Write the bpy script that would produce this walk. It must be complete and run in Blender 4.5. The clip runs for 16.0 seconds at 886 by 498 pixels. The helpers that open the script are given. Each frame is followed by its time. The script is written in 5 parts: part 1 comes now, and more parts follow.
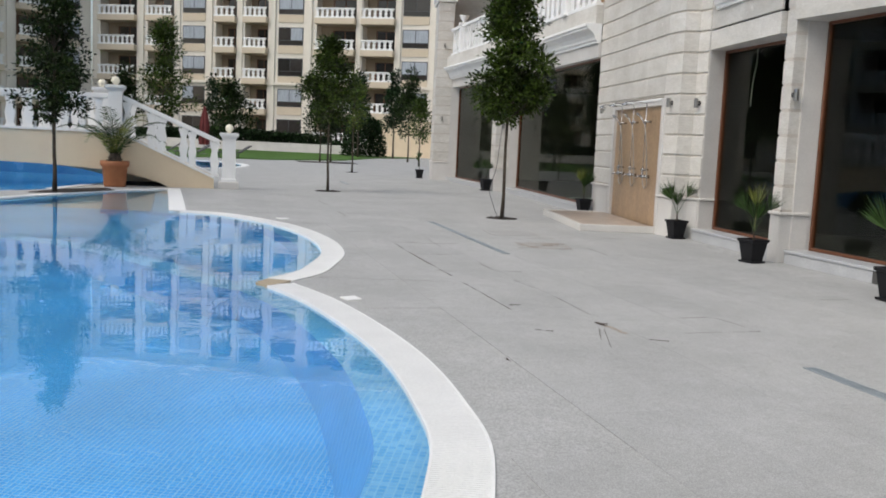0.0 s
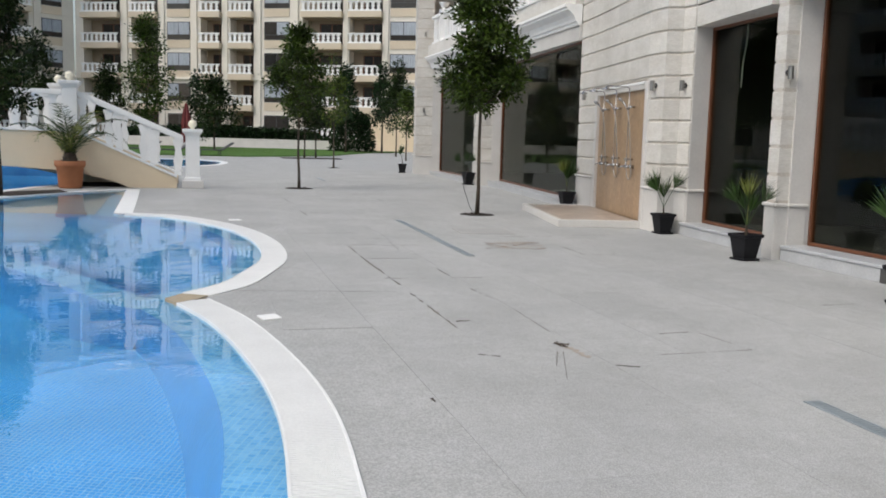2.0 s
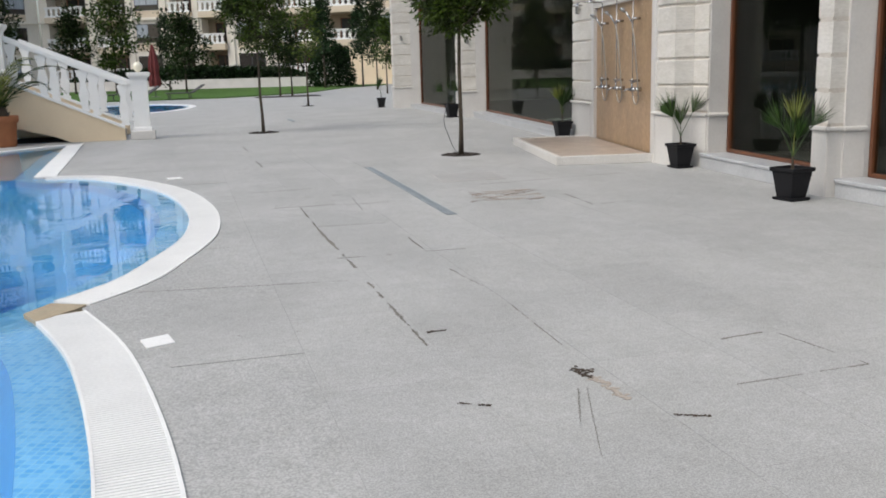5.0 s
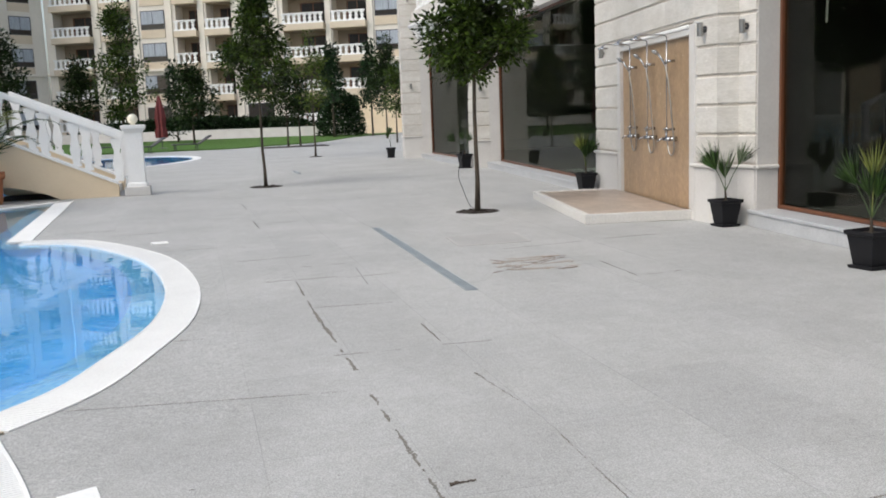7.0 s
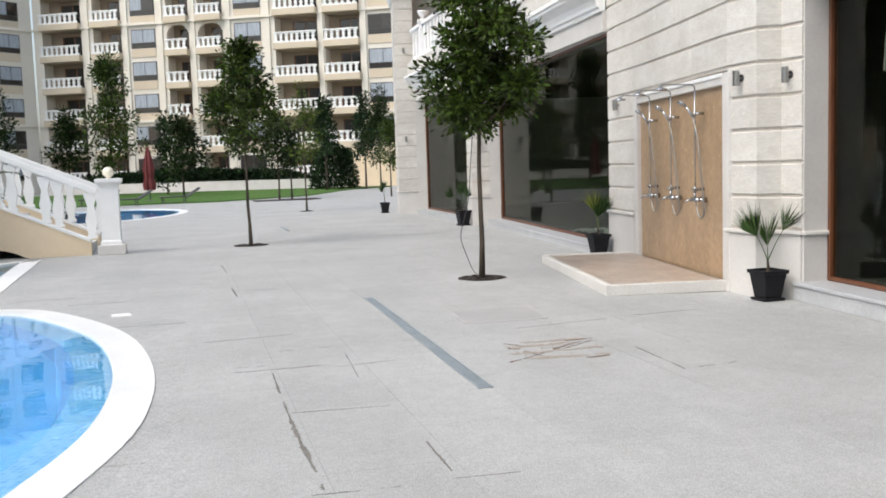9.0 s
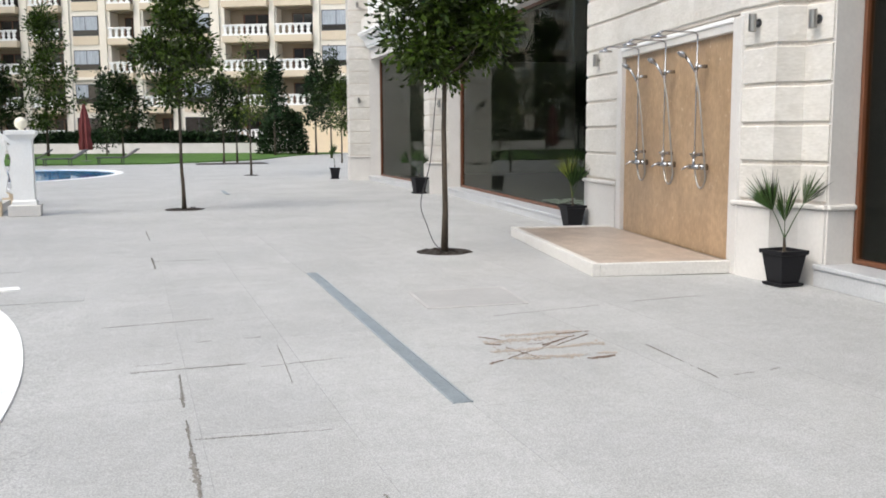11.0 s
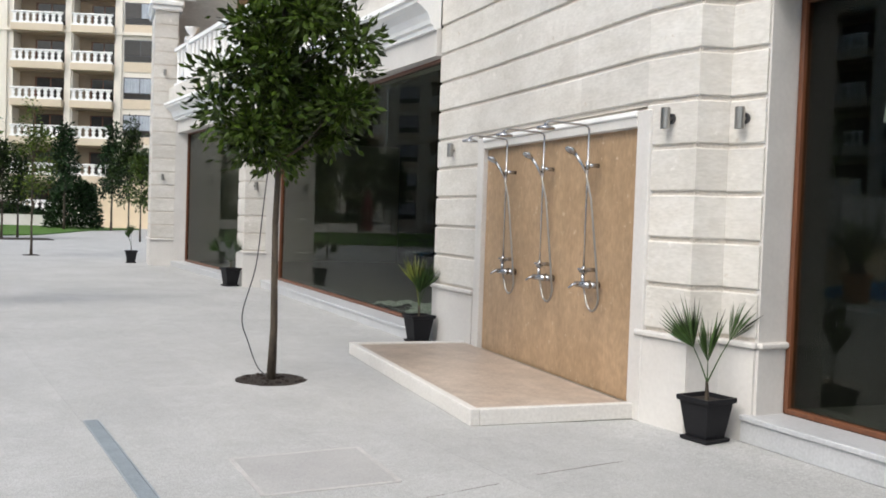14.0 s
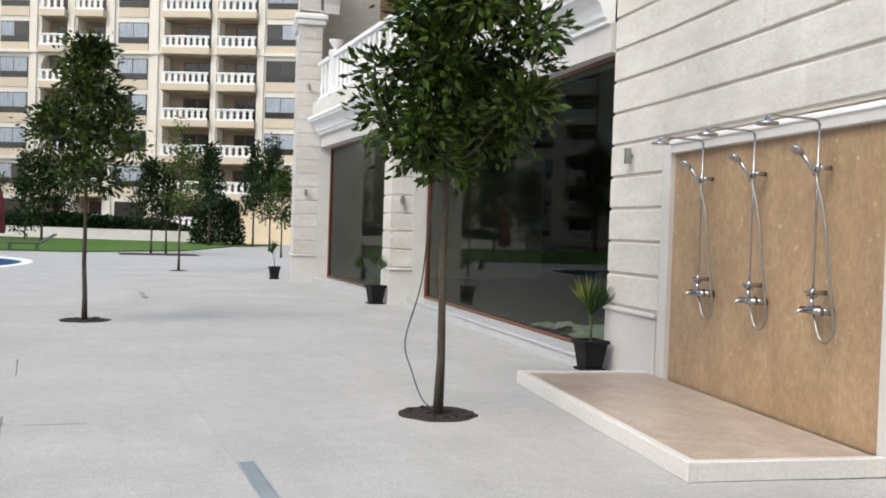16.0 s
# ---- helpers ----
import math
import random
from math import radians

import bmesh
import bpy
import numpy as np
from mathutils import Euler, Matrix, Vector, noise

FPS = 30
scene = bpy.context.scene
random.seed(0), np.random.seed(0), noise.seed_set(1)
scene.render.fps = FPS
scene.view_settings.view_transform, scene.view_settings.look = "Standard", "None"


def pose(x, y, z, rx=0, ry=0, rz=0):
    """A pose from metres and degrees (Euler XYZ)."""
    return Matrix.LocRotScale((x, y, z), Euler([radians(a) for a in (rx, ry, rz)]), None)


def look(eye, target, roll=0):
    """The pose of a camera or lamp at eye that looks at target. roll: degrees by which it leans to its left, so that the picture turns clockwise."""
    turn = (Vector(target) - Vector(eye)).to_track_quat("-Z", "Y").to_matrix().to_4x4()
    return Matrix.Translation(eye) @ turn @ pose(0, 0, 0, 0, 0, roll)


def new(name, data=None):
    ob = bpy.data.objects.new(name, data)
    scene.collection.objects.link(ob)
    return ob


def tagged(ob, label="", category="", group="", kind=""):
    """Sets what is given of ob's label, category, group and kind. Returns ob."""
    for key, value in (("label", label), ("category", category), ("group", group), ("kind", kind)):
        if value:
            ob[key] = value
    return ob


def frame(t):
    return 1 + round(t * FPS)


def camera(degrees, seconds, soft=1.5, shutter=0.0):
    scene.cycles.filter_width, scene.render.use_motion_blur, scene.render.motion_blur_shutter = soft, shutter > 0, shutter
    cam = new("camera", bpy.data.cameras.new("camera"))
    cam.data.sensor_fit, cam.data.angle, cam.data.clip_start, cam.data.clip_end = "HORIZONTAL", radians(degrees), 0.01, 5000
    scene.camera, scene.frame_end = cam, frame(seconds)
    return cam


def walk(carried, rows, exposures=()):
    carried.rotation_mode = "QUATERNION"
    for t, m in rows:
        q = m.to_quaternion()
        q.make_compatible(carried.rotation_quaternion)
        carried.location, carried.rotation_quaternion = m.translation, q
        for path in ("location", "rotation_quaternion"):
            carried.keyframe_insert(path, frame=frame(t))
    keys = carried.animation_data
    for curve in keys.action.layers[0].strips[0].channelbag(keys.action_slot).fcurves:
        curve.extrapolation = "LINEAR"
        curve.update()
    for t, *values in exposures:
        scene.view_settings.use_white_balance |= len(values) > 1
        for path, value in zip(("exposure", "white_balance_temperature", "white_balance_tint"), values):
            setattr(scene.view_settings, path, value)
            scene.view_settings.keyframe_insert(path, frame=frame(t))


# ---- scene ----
cam = camera(51.0, 16.0, soft=1.8)
PATH = [
    (0, (-5.07, -16.153, 1.462), (-4.907, -14.173, 1.232), 2.6),
    (0.5, (-4.912, -15.88, 1.46), (-4.744, -13.901, 1.227), 2.3),
    (1, (-4.759, -15.604, 1.452), (-4.589, -13.626, 1.216), 2.1),
    (1.5, (-4.59, -15.29, 1.442), (-4.422, -13.312, 1.204), 1.8),
    (2, (-4.465, -14.902, 1.435), (-4.299, -12.924, 1.192), 1.5),
    (2.5, (-4.346, -14.502, 1.433), (-4.179, -12.525, 1.178), 1.0),
    (3, (-4.276, -14.167, 1.442), (-4.098, -12.194, 1.167), 0.3),
    (3.5, (-4.203, -13.762, 1.426), (-4.019, -11.794, 1.126), -0.4),
    (4, (-4.146, -13.371, 1.426), (-3.958, -11.408, 1.09), -0.9),
    (6.5, (-4.041, -11.668, 1.428), (-3.883, -9.719, 1.009), -2.2),
    (7, (-4.02, -11.3, 1.451), (-3.863, -9.328, 1.159), -2.2),
    (7.5, (-4.028, -10.907, 1.453), (-3.868, -8.923, 1.256), -1.9),
    (8, (-4.037, -10.594, 1.513), (-3.87, -8.609, 1.342), -1.8),
    (10.5, (-3.943, -8.713, 1.377), (-3.711, -6.74, 1.149), -1.2),
    (11, (-3.942, -8.318, 1.332), (-3.659, -6.354, 1.086), -0.3),
    (11.5, (-3.941, -7.97, 1.351), (-3.597, -6.016, 1.097), 0.3),
    (12, (-3.929, -7.61, 1.374), (-3.516, -5.666, 1.146), 0.9),
    (12.5, (-3.964, -7.378, 1.414), (-3.484, -5.446, 1.221), 1.2),
    (13, (-3.966, -7.049, 1.475), (-3.413, -5.133, 1.32), 1.2),
    (13.5, (-3.908, -6.604, 1.491), (-3.279, -4.708, 1.38), 1.7),
    (14, (-3.879, -6.253, 1.511), (-3.19, -4.376, 1.443), 2.0),
    (14.5, (-3.902, -6.042, 1.481), (-3.19, -4.173, 1.466), 2.7),
    (15, (-3.953, -5.841, 1.489), (-3.269, -3.961, 1.509), 2.8),
    (15.5, (-4.029, -5.641, 1.511), (-3.438, -3.73, 1.522), 2.5),
    (16, (-3.982, -5.139, 1.469), (-3.561, -3.184, 1.427), 1.9),
]
EXPOSURE = [(0, 0.27), (2, 0.31), (3.5, 0.36), (6.5, 0.46), (8, 0.66), (10.5, 0.84), (12, 0.79), (13.5, 0.72), (14.5, 0.75), (15, 0.78), (16, 0.75)]
walk(cam, [(t, look(eye, target, roll)) for t, eye, target, roll in PATH], EXPOSURE)

# ---- light ----
world = bpy.data.worlds.new("overcast_sky")
scene.world = world
world.use_nodes = True
wn, wl = world.node_tree.nodes, world.node_tree.links
sky = wn.new("ShaderNodeTexSky")
sky.sky_type = "NISHITA"
sky.sun_disc = False
sky.sun_elevation = radians(50)
sky.sun_rotation = radians(239)
sky.dust_density = 4.0
sky.ozone_density = 1.0
soft_sky = wn.new("ShaderNodeHueSaturation")
soft_sky.inputs["Saturation"].default_value = 0.68
wl.new(sky.outputs["Color"], soft_sky.inputs["Color"])
cloud = wn.new("ShaderNodeMix")
cloud.data_type, cloud.blend_type = "RGBA", "MULTIPLY"
cloud.inputs["Factor"].default_value = 1.0
cloud.inputs["B"].default_value = (0.98, 1.0, 0.985, 1)
wl.new(soft_sky.outputs["Color"], cloud.inputs["A"])
wl.new(cloud.outputs["Result"], wn["Background"].inputs["Color"])
wn["Background"].inputs["Strength"].default_value = 0.15
sun = new("sun", bpy.data.lights.new("sun", "SUN"))
sun.data.energy = 0.5
sun.data.angle = radians(40)
sun.data.color = (1.0, 0.985, 0.96)
sun.matrix_world = look((-33.0, -19.8, 46.0), (0, 0, 0))

# ---- materials ----


def ramp(nt, a, b, lo=0.35, hi=0.65):
    r = nt.nodes.new("ShaderNodeValToRGB")
    r.color_ramp.elements[0].position, r.color_ramp.elements[1].position = lo, hi
    r.color_ramp.elements[0].color, r.color_ramp.elements[1].color = (*a, 1), (*b, 1)
    return r


def shade(c, k):
    return tuple(min(1.0, v * k) for v in c)


def surface(name, colour, dark, scale=4.0, fine=60.0, rough=0.7, metal=0.0, bump=0.15, stretch=(1, 1, 1), lo=0.35, hi=0.65, fine_mix=0.35, vary=0.0, bump_dist=0.01, spec=0.5, fine_lo=0.3, fine_hi=0.7):
    """Colour varied at two scales, grain relief, and an even roughness with small changes."""
    m = bpy.data.materials.new(name)
    m.use_nodes = True
    nt = m.node_tree
    b = nt.nodes["Principled BSDF"]
    geo = nt.nodes.new("ShaderNodeNewGeometry")
    mp = nt.nodes.new("ShaderNodeMapping")
    mp.inputs["Scale"].default_value = stretch
    nt.links.new(geo.outputs["Position"], mp.inputs["Vector"])
    n1 = nt.nodes.new("ShaderNodeTexNoise")
    n1.inputs["Scale"].default_value, n1.inputs["Detail"].default_value = scale, 6
    n2 = nt.nodes.new("ShaderNodeTexNoise")
    n2.inputs["Scale"].default_value, n2.inputs["Detail"].default_value = fine, 3
    for n in (n1, n2):
        nt.links.new(mp.outputs["Vector"], n.inputs["Vector"])
    r1 = ramp(nt, dark, colour, lo, hi)
    nt.links.new(n1.outputs["Fac"], r1.inputs["Fac"])
    r2 = ramp(nt, shade(dark, 0.8), shade(colour, 1.12), fine_lo, fine_hi)
    nt.links.new(n2.outputs["Fac"], r2.inputs["Fac"])
    mix = nt.nodes.new("ShaderNodeMix")
    mix.data_type = "RGBA"
    mix.inputs["Factor"].default_value = fine_mix
    nt.links.new(r1.outputs["Color"], mix.inputs["A"])
    nt.links.new(r2.outputs["Color"], mix.inputs["B"])
    out = mix.outputs["Result"]
    if vary:
        oi = nt.nodes.new("ShaderNodeObjectInfo")
        mr = nt.nodes.new("ShaderNodeMapRange")
        mr.inputs["To Min"].default_value, mr.inputs["To Max"].default_value = 1 - vary, 1 + vary
        nt.links.new(oi.outputs["Random"], mr.inputs["Value"])
        hs = nt.nodes.new("ShaderNodeHueSaturation")
        nt.links.new(mr.outputs["Result"], hs.inputs["Value"])
        nt.links.new(out, hs.inputs["Color"])
        out = hs.outputs["Color"]
    nt.links.new(out, b.inputs["Base Color"])
    rr = nt.nodes.new("ShaderNodeMapRange")
    rr.inputs["To Min"].default_value, rr.inputs["To Max"].default_value = max(0, rough - 0.08), min(1, rough + 0.08)
    nt.links.new(n1.outputs["Fac"], rr.inputs["Value"])
    nt.links.new(rr.outputs["Result"], b.inputs["Roughness"])
    b.inputs["Metallic"].default_value = metal
    b.inputs["Specular IOR Level"].default_value = spec
    if bump:
        bp = nt.nodes.new("ShaderNodeBump")
        bp.inputs["Strength"].default_value, bp.inputs["Distance"].default_value = bump, bump_dist
        nt.links.new(n2.outputs["Fac"], bp.inputs["Height"])
        nt.links.new(bp.outputs["Normal"], b.inputs["Normal"])
    return m


def stained(m, layers):
    """Blotches and worn streaks over a surface: rows of scale, stretch, darkest, lightest."""
    nt = m.node_tree
    b = nt.nodes["Principled BSDF"]
    geo = nt.nodes.new("ShaderNodeNewGeometry")
    for scale, stretch, lo, hi in layers:
        mp = nt.nodes.new("ShaderNodeMapping")
        mp.inputs["Scale"].default_value = stretch
        mp.inputs["Rotation"].default_value = (0, 0, radians(-10.3))
        nt.links.new(geo.outputs["Position"], mp.inputs["Vector"])
        n = nt.nodes.new("ShaderNodeTexNoise")
        n.inputs["Scale"].default_value, n.inputs["Detail"].default_value, n.inputs["Roughness"].default_value = scale, 8, 0.68
        nt.links.new(mp.outputs["Vector"], n.inputs["Vector"])
        r = ramp(nt, (lo, lo, lo * 0.985), (hi, hi, hi), 0.33, 0.67)
        nt.links.new(n.outputs["Fac"], r.inputs["Fac"])
        mx = nt.nodes.new("ShaderNodeMix")
        mx.data_type, mx.blend_type = "RGBA", "MULTIPLY"
        mx.inputs["Factor"].default_value = 1.0
        nt.links.new(b.inputs["Base Color"].links[0].from_socket, mx.inputs["A"])
        nt.links.new(r.outputs["Color"], mx.inputs["B"])
        nt.links.new(mx.outputs["Result"], b.inputs["Base Color"])
    return m


PAVING = surface("bush_hammered_granite", (0.448, 0.449, 0.450), (0.355, 0.356, 0.357), 0.8, 120, 0.8, bump=0.25, fine_mix=0.62, lo=0.40, hi=0.62, vary=0.035, fine_lo=0.40, fine_hi=0.60, bump_dist=0.004)
stained(PAVING, [(1.1, (1, 0.6, 1), 0.93, 1.06), (7.0, (1, 0.8, 1), 0.93, 1.05), (34.0, (1, 0.85, 1), 0.88, 1.09)])
STONE = surface("cream_travertine", (0.662, 0.640, 0.606), (0.570, 0.541, 0.499), 1.6, 22, 0.55, bump=0.10, stretch=(0.8, 0.8, 2.6), fine_mix=0.3, vary=0.06)
stained(STONE, [(0.9, (1, 1, 1.6), 0.92, 1.06), (7.0, (1, 1, 2.2), 0.94, 1.05)])
STONE_PLAIN = surface("honed_limestone", (0.645, 0.625, 0.598), (0.575, 0.555, 0.53), 1.6, 30, 0.5, bump=0.04, fine_mix=0.15)
GROOVE = surface("groove_stone", (0.60, 0.555, 0.50), (0.50, 0.455, 0.40), 3, 40, 0.8)
WHITE = surface("white_plaster", (0.86, 0.86, 0.85), (0.80, 0.80, 0.79), 2.5, 60, 0.6, bump=0.05, fine_mix=0.2)
STUCCO = surface("cream_stucco", (0.78, 0.65, 0.47), (0.72, 0.59, 0.42), 1.2, 80, 0.85, bump=0.1, fine_mix=0.25)
TAN = surface("brown_travertine", (0.435, 0.298, 0.182), (0.335, 0.222, 0.130), 3.2, 30, 0.35, bump=0.05, stretch=(1, 1, 0.5), fine_mix=0.45)
TRAY = surface("wet_brown_travertine", (0.48, 0.40, 0.335), (0.38, 0.30, 0.24), 2.6, 34, 0.4, bump=0.05, fine_mix=0.4)
stained(TAN, [(2.2, (1, 1, 0.6), 0.90, 1.08), (9.0, (1, 1, 1), 0.88, 1.08)])


def pitted(m, scale, pale, dark):
    """Sparse pale chips and dark pits, as filled travertine has."""
    nt = m.node_tree
    b = nt.nodes["Principled BSDF"]
    geo = nt.nodes.new("ShaderNodeNewGeometry")
    for k, tone, lo, hi in ((1.0, pale, 0.64, 0.70), (1.7, dark, 0.66, 0.72)):
        n = nt.nodes.new("ShaderNodeTexNoise")
        n.inputs["Scale"].default_value, n.inputs["Detail"].default_value, n.inputs["Roughness"].default_value = scale * k, 5, 0.62
        nt.links.new(geo.outputs["Position"], n.inputs["Vector"])
        r = ramp(nt, (0, 0, 0), (1, 1, 1), lo, hi)
        nt.links.new(n.outputs["Fac"], r.inputs["Fac"])
        mx = nt.nodes.new("ShaderNodeMix")
        mx.data_type = "RGBA"
        nt.links.new(r.outputs["Color"], mx.inputs["Factor"])
        nt.links.new(b.inputs["Base Color"].links[0].from_socket, mx.inputs["A"])
        mx.inputs["B"].default_value = (*tone, 1)
        nt.links.new(mx.outputs["Result"], b.inputs["Base Color"])
    return m


pitted(TAN, 13.0, (0.52, 0.40, 0.28), (0.20, 0.12, 0.07))
pitted(STONE, 5.0, (0.72, 0.69, 0.65), (0.50, 0.44, 0.37))
stained(TRAY, [(1.6, (1, 1, 1), 0.82, 1.12), (6.0, (1, 1, 1), 0.84, 1.10)])
CURB = surface("white_marble_kerb", (0.68, 0.66, 0.63), (0.61, 0.585, 0.55), 3, 40, 0.45, bump=0.04)
WOOD = surface("brown_window_frame", (0.175, 0.064, 0.027), (0.105, 0.039, 0.019), 5, 50, 0.4, bump=0.08, stretch=(6, 6, 0.8))
SILL = surface("grey_marble_sill", (0.52, 0.53, 0.545), (0.43, 0.44, 0.455), 3, 50, 0.4, bump=0.04)
CHROME = surface("chrome", (0.46, 0.47, 0.49), (0.38, 0.39, 0.41), 4, 50, 0.18, metal=1.0, bump=0)
STEEL = surface("brushed_steel", (0.42, 0.41, 0.39), (0.34, 0.33, 0.31), 4, 90, 0.35, metal=1.0, bump=0.05, stretch=(8, 8, 1))
GRATE = surface("galvanised_grate", (0.37, 0.415, 0.445), (0.28, 0.32, 0.35), 5, 80, 0.45, metal=0.3, bump=0.1)
BLACK = surface("black_plastic", (0.013, 0.013, 0.015), (0.008, 0.008, 0.010), 4, 60, 0.6, bump=0.05, spec=0.22)
TERRACOTTA = surface("terracotta", (0.42, 0.17, 0.075), (0.33, 0.125, 0.055), 4, 60, 0.75, bump=0.08)
SOIL = surface("dark_soil", (0.032, 0.022, 0.015), (0.012, 0.008, 0.006), 12, 60, 0.95, bump=0.6, bump_dist=0.02)
BARK = surface("grey_bark", (0.088, 0.068, 0.048), (0.026, 0.020, 0.015), 10, 60, 0.9, bump=0.5, stretch=(1, 1, 0.3), bump_dist=0.012)
LAWN = surface("lawn_grass", (0.070, 0.165, 0.014), (0.038, 0.098, 0.009), 1.5, 30, 0.95, bump=0.6, bump_dist=0.03)
# Shop rooms: near-black walls and floor carry the indoor dimness in their colour.
DARK_ROOM = surface("room_dimmed_by_colour", (0.027, 0.029, 0.025), (0.016, 0.018, 0.015), 1, 20, 0.9)
ROOM_FLOOR = surface("screed_dimmed_by_colour", (0.09, 0.088, 0.084), (0.06, 0.058, 0.056), 1, 20, 0.9)
RED_CLOTH = surface("faded_red_canvas", (0.22, 0.045, 0.045), (0.13, 0.028, 0.03), 6, 80, 0.9, stretch=(3, 3, 0.6))
DARK_METAL = surface("dark_metal", (0.06, 0.06, 0.065), (0.04, 0.04, 0.045), 5, 60, 0.5)
DIRT = surface("rust_dirt", (0.24, 0.17, 0.125), (0.13, 0.085, 0.06), 20, 90, 0.95, bump=0.3)
CRUMBS = surface("dark_crumbs", (0.085, 0.062, 0.045), (0.04, 0.028, 0.02), 30, 90, 0.95, bump=0.3)
COVER = surface("cover_granite", (0.405, 0.40, 0.392), (0.33, 0.325, 0.318), 2.0, 120, 0.85, bump=0.25, fine_mix=0.5, bump_dist=0.004)
PALE_MORTAR = surface("pale_mortar", (0.50, 0.49, 0.475), (0.38, 0.372, 0.36), 5, 90, 0.95, bump=0.3)
SAND = surface("fine_sand", (0.44, 0.395, 0.345), (0.37, 0.32, 0.27), 30, 120, 0.95)
JOINT_DIRT = surface("joint_dirt", (0.27, 0.255, 0.23), (0.18, 0.165, 0.145), 20, 90, 0.95)
BEIGE = surface("beige_tile", (0.44, 0.36, 0.25), (0.37, 0.30, 0.2), 8, 60, 0.6)
OCHRE = surface("peach_render", (0.66, 0.565, 0.44), (0.60, 0.51, 0.39), 0.5, 20, 0.85, bump=0.05)
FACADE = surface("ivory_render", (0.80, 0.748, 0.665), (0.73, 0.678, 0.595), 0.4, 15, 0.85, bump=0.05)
# Balcony recesses: the render is darkened so its colour holds their shade.
RECESS = surface("shaded_balcony_render", (0.40, 0.325, 0.245), (0.33, 0.265, 0.195), 0.6, 20, 0.9, bump=0.05)
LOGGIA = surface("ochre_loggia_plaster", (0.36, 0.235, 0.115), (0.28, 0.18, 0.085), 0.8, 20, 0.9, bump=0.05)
# Pale far panes: curtains and the mirrored sky painted as one colour.
CURTAIN_SKY = surface("curtain_and_sky_reflection", (0.47, 0.51, 0.57), (0.26, 0.29, 0.33), 3, 20, 0.9, stretch=(4, 4, 0.3))
PAPER = surface("plastic_wrap", (0.55, 0.60, 0.58), (0.40, 0.46, 0.45), 5, 30, 0.4)


def leaf_material(name, a, b, gloss=0.12):
    m = surface(name, a, b, 1.6, 18, 0.42, bump=0, lo=0.3, hi=0.7)
    nt = m.node_tree
    p = nt.nodes["Principled BSDF"]
    geo = nt.nodes.new("ShaderNodeNewGeometry")
    hs = nt.nodes.new("ShaderNodeHueSaturation")
    mr = nt.nodes.new("ShaderNodeMapRange")
    mr.inputs["To Min"].default_value, mr.inputs["To Max"].default_value = 0.25, 2.0
    nt.links.new(geo.outputs["Random Per Island"], mr.inputs["Value"])
    nt.links.new(mr.outputs["Result"], hs.inputs["Value"])
    nt.links.new(p.inputs["Base Color"].links[0].from_socket, hs.inputs["Color"])
    nt.links.new(hs.outputs["Color"], p.inputs["Base Color"])
    p.inputs["Specular IOR Level"].default_value = gloss
    return m


LEAF = leaf_material("laurel_leaf", (0.054, 0.090, 0.010), (0.011, 0.021, 0.003), 0.22)
LEAF_DARK = leaf_material("dark_leaf", (0.023, 0.040, 0.009), (0.008, 0.016, 0.005))
LEAF_LIGHT = leaf_material("young_leaf", (0.085, 0.118, 0.018), (0.036, 0.056, 0.010))
CONIFER = leaf_material("conifer_needles", (0.022, 0.044, 0.017), (0.011, 0.024, 0.010))
PALM = leaf_material("palm_leaf", (0.045, 0.082, 0.022), (0.016, 0.034, 0.010), 0.25)
PALM_YELLOW = leaf_material("palm_leaf_yellowed", (0.20, 0.22, 0.06), (0.10, 0.12, 0.03))


def glass_material(name, tint=(0.75, 0.8, 0.8), ior=1.5, rough=0.0):
    m = bpy.data.materials.new(name)
    m.use_nodes = True
    b = m.node_tree.nodes["Principled BSDF"]
    b.inputs["Base Color"].default_value = (*tint, 1)
    b.inputs["Transmission Weight"].default_value = 1.0
    b.inputs["Roughness"].default_value = rough
    b.inputs["IOR"].default_value = ior
    return m


def pane_material(name, tint, straight):
    """Thin tinted glazing: clear straight through, with a mirror gloss that grows at a slant."""
    m = bpy.data.materials.new(name)
    m.use_nodes = True
    nt = m.node_tree
    nt.nodes.remove(nt.nodes["Principled BSDF"])
    clear = nt.nodes.new("ShaderNodeBsdfTransparent")
    clear.inputs["Color"].default_value = (*tint, 1)
    gloss = nt.nodes.new("ShaderNodeBsdfGlossy")
    gloss.inputs["Roughness"].default_value = 0.0
    slant = nt.nodes.new("ShaderNodeLayerWeight")
    slant.inputs["Blend"].default_value = 0.5
    rise = nt.nodes.new("ShaderNodeMath")
    rise.operation = "POWER"
    rise.inputs[1].default_value = 5.0
    nt.links.new(slant.outputs["Facing"], rise.inputs[0])
    fres = nt.nodes.new("ShaderNodeMath")
    fres.operation = "MULTIPLY_ADD"
    fres.inputs[1].default_value, fres.inputs[2].default_value = 0.33, straight
    nt.links.new(rise.outputs["Value"], fres.inputs[0])
    mix = nt.nodes.new("ShaderNodeMixShader")
    nt.links.new(fres.outputs["Value"], mix.inputs["Fac"])
    nt.links.new(clear.outputs["BSDF"], mix.inputs[1])
    nt.links.new(gloss.outputs["BSDF"], mix.inputs[2])
    nt.links.new(mix.outputs["Shader"], nt.nodes["Material Output"].inputs["Surface"])
    return m


GLASS = pane_material("tinted_window_glass", (0.62, 0.65, 0.60), 0.03)
LAMP_GLASS = surface("opal_globe", (0.85, 0.80, 0.66), (0.80, 0.74, 0.58), 3, 40, 0.25, bump=0)


def far_glass_material():
    """Dark glazing of far windows, whose gloss mirrors the sky."""
    m = surface("far_window_glass", (0.045, 0.04, 0.036), (0.03, 0.026, 0.024), 0.5, 4, 0.06, bump=0, vary=0.5)
    return m


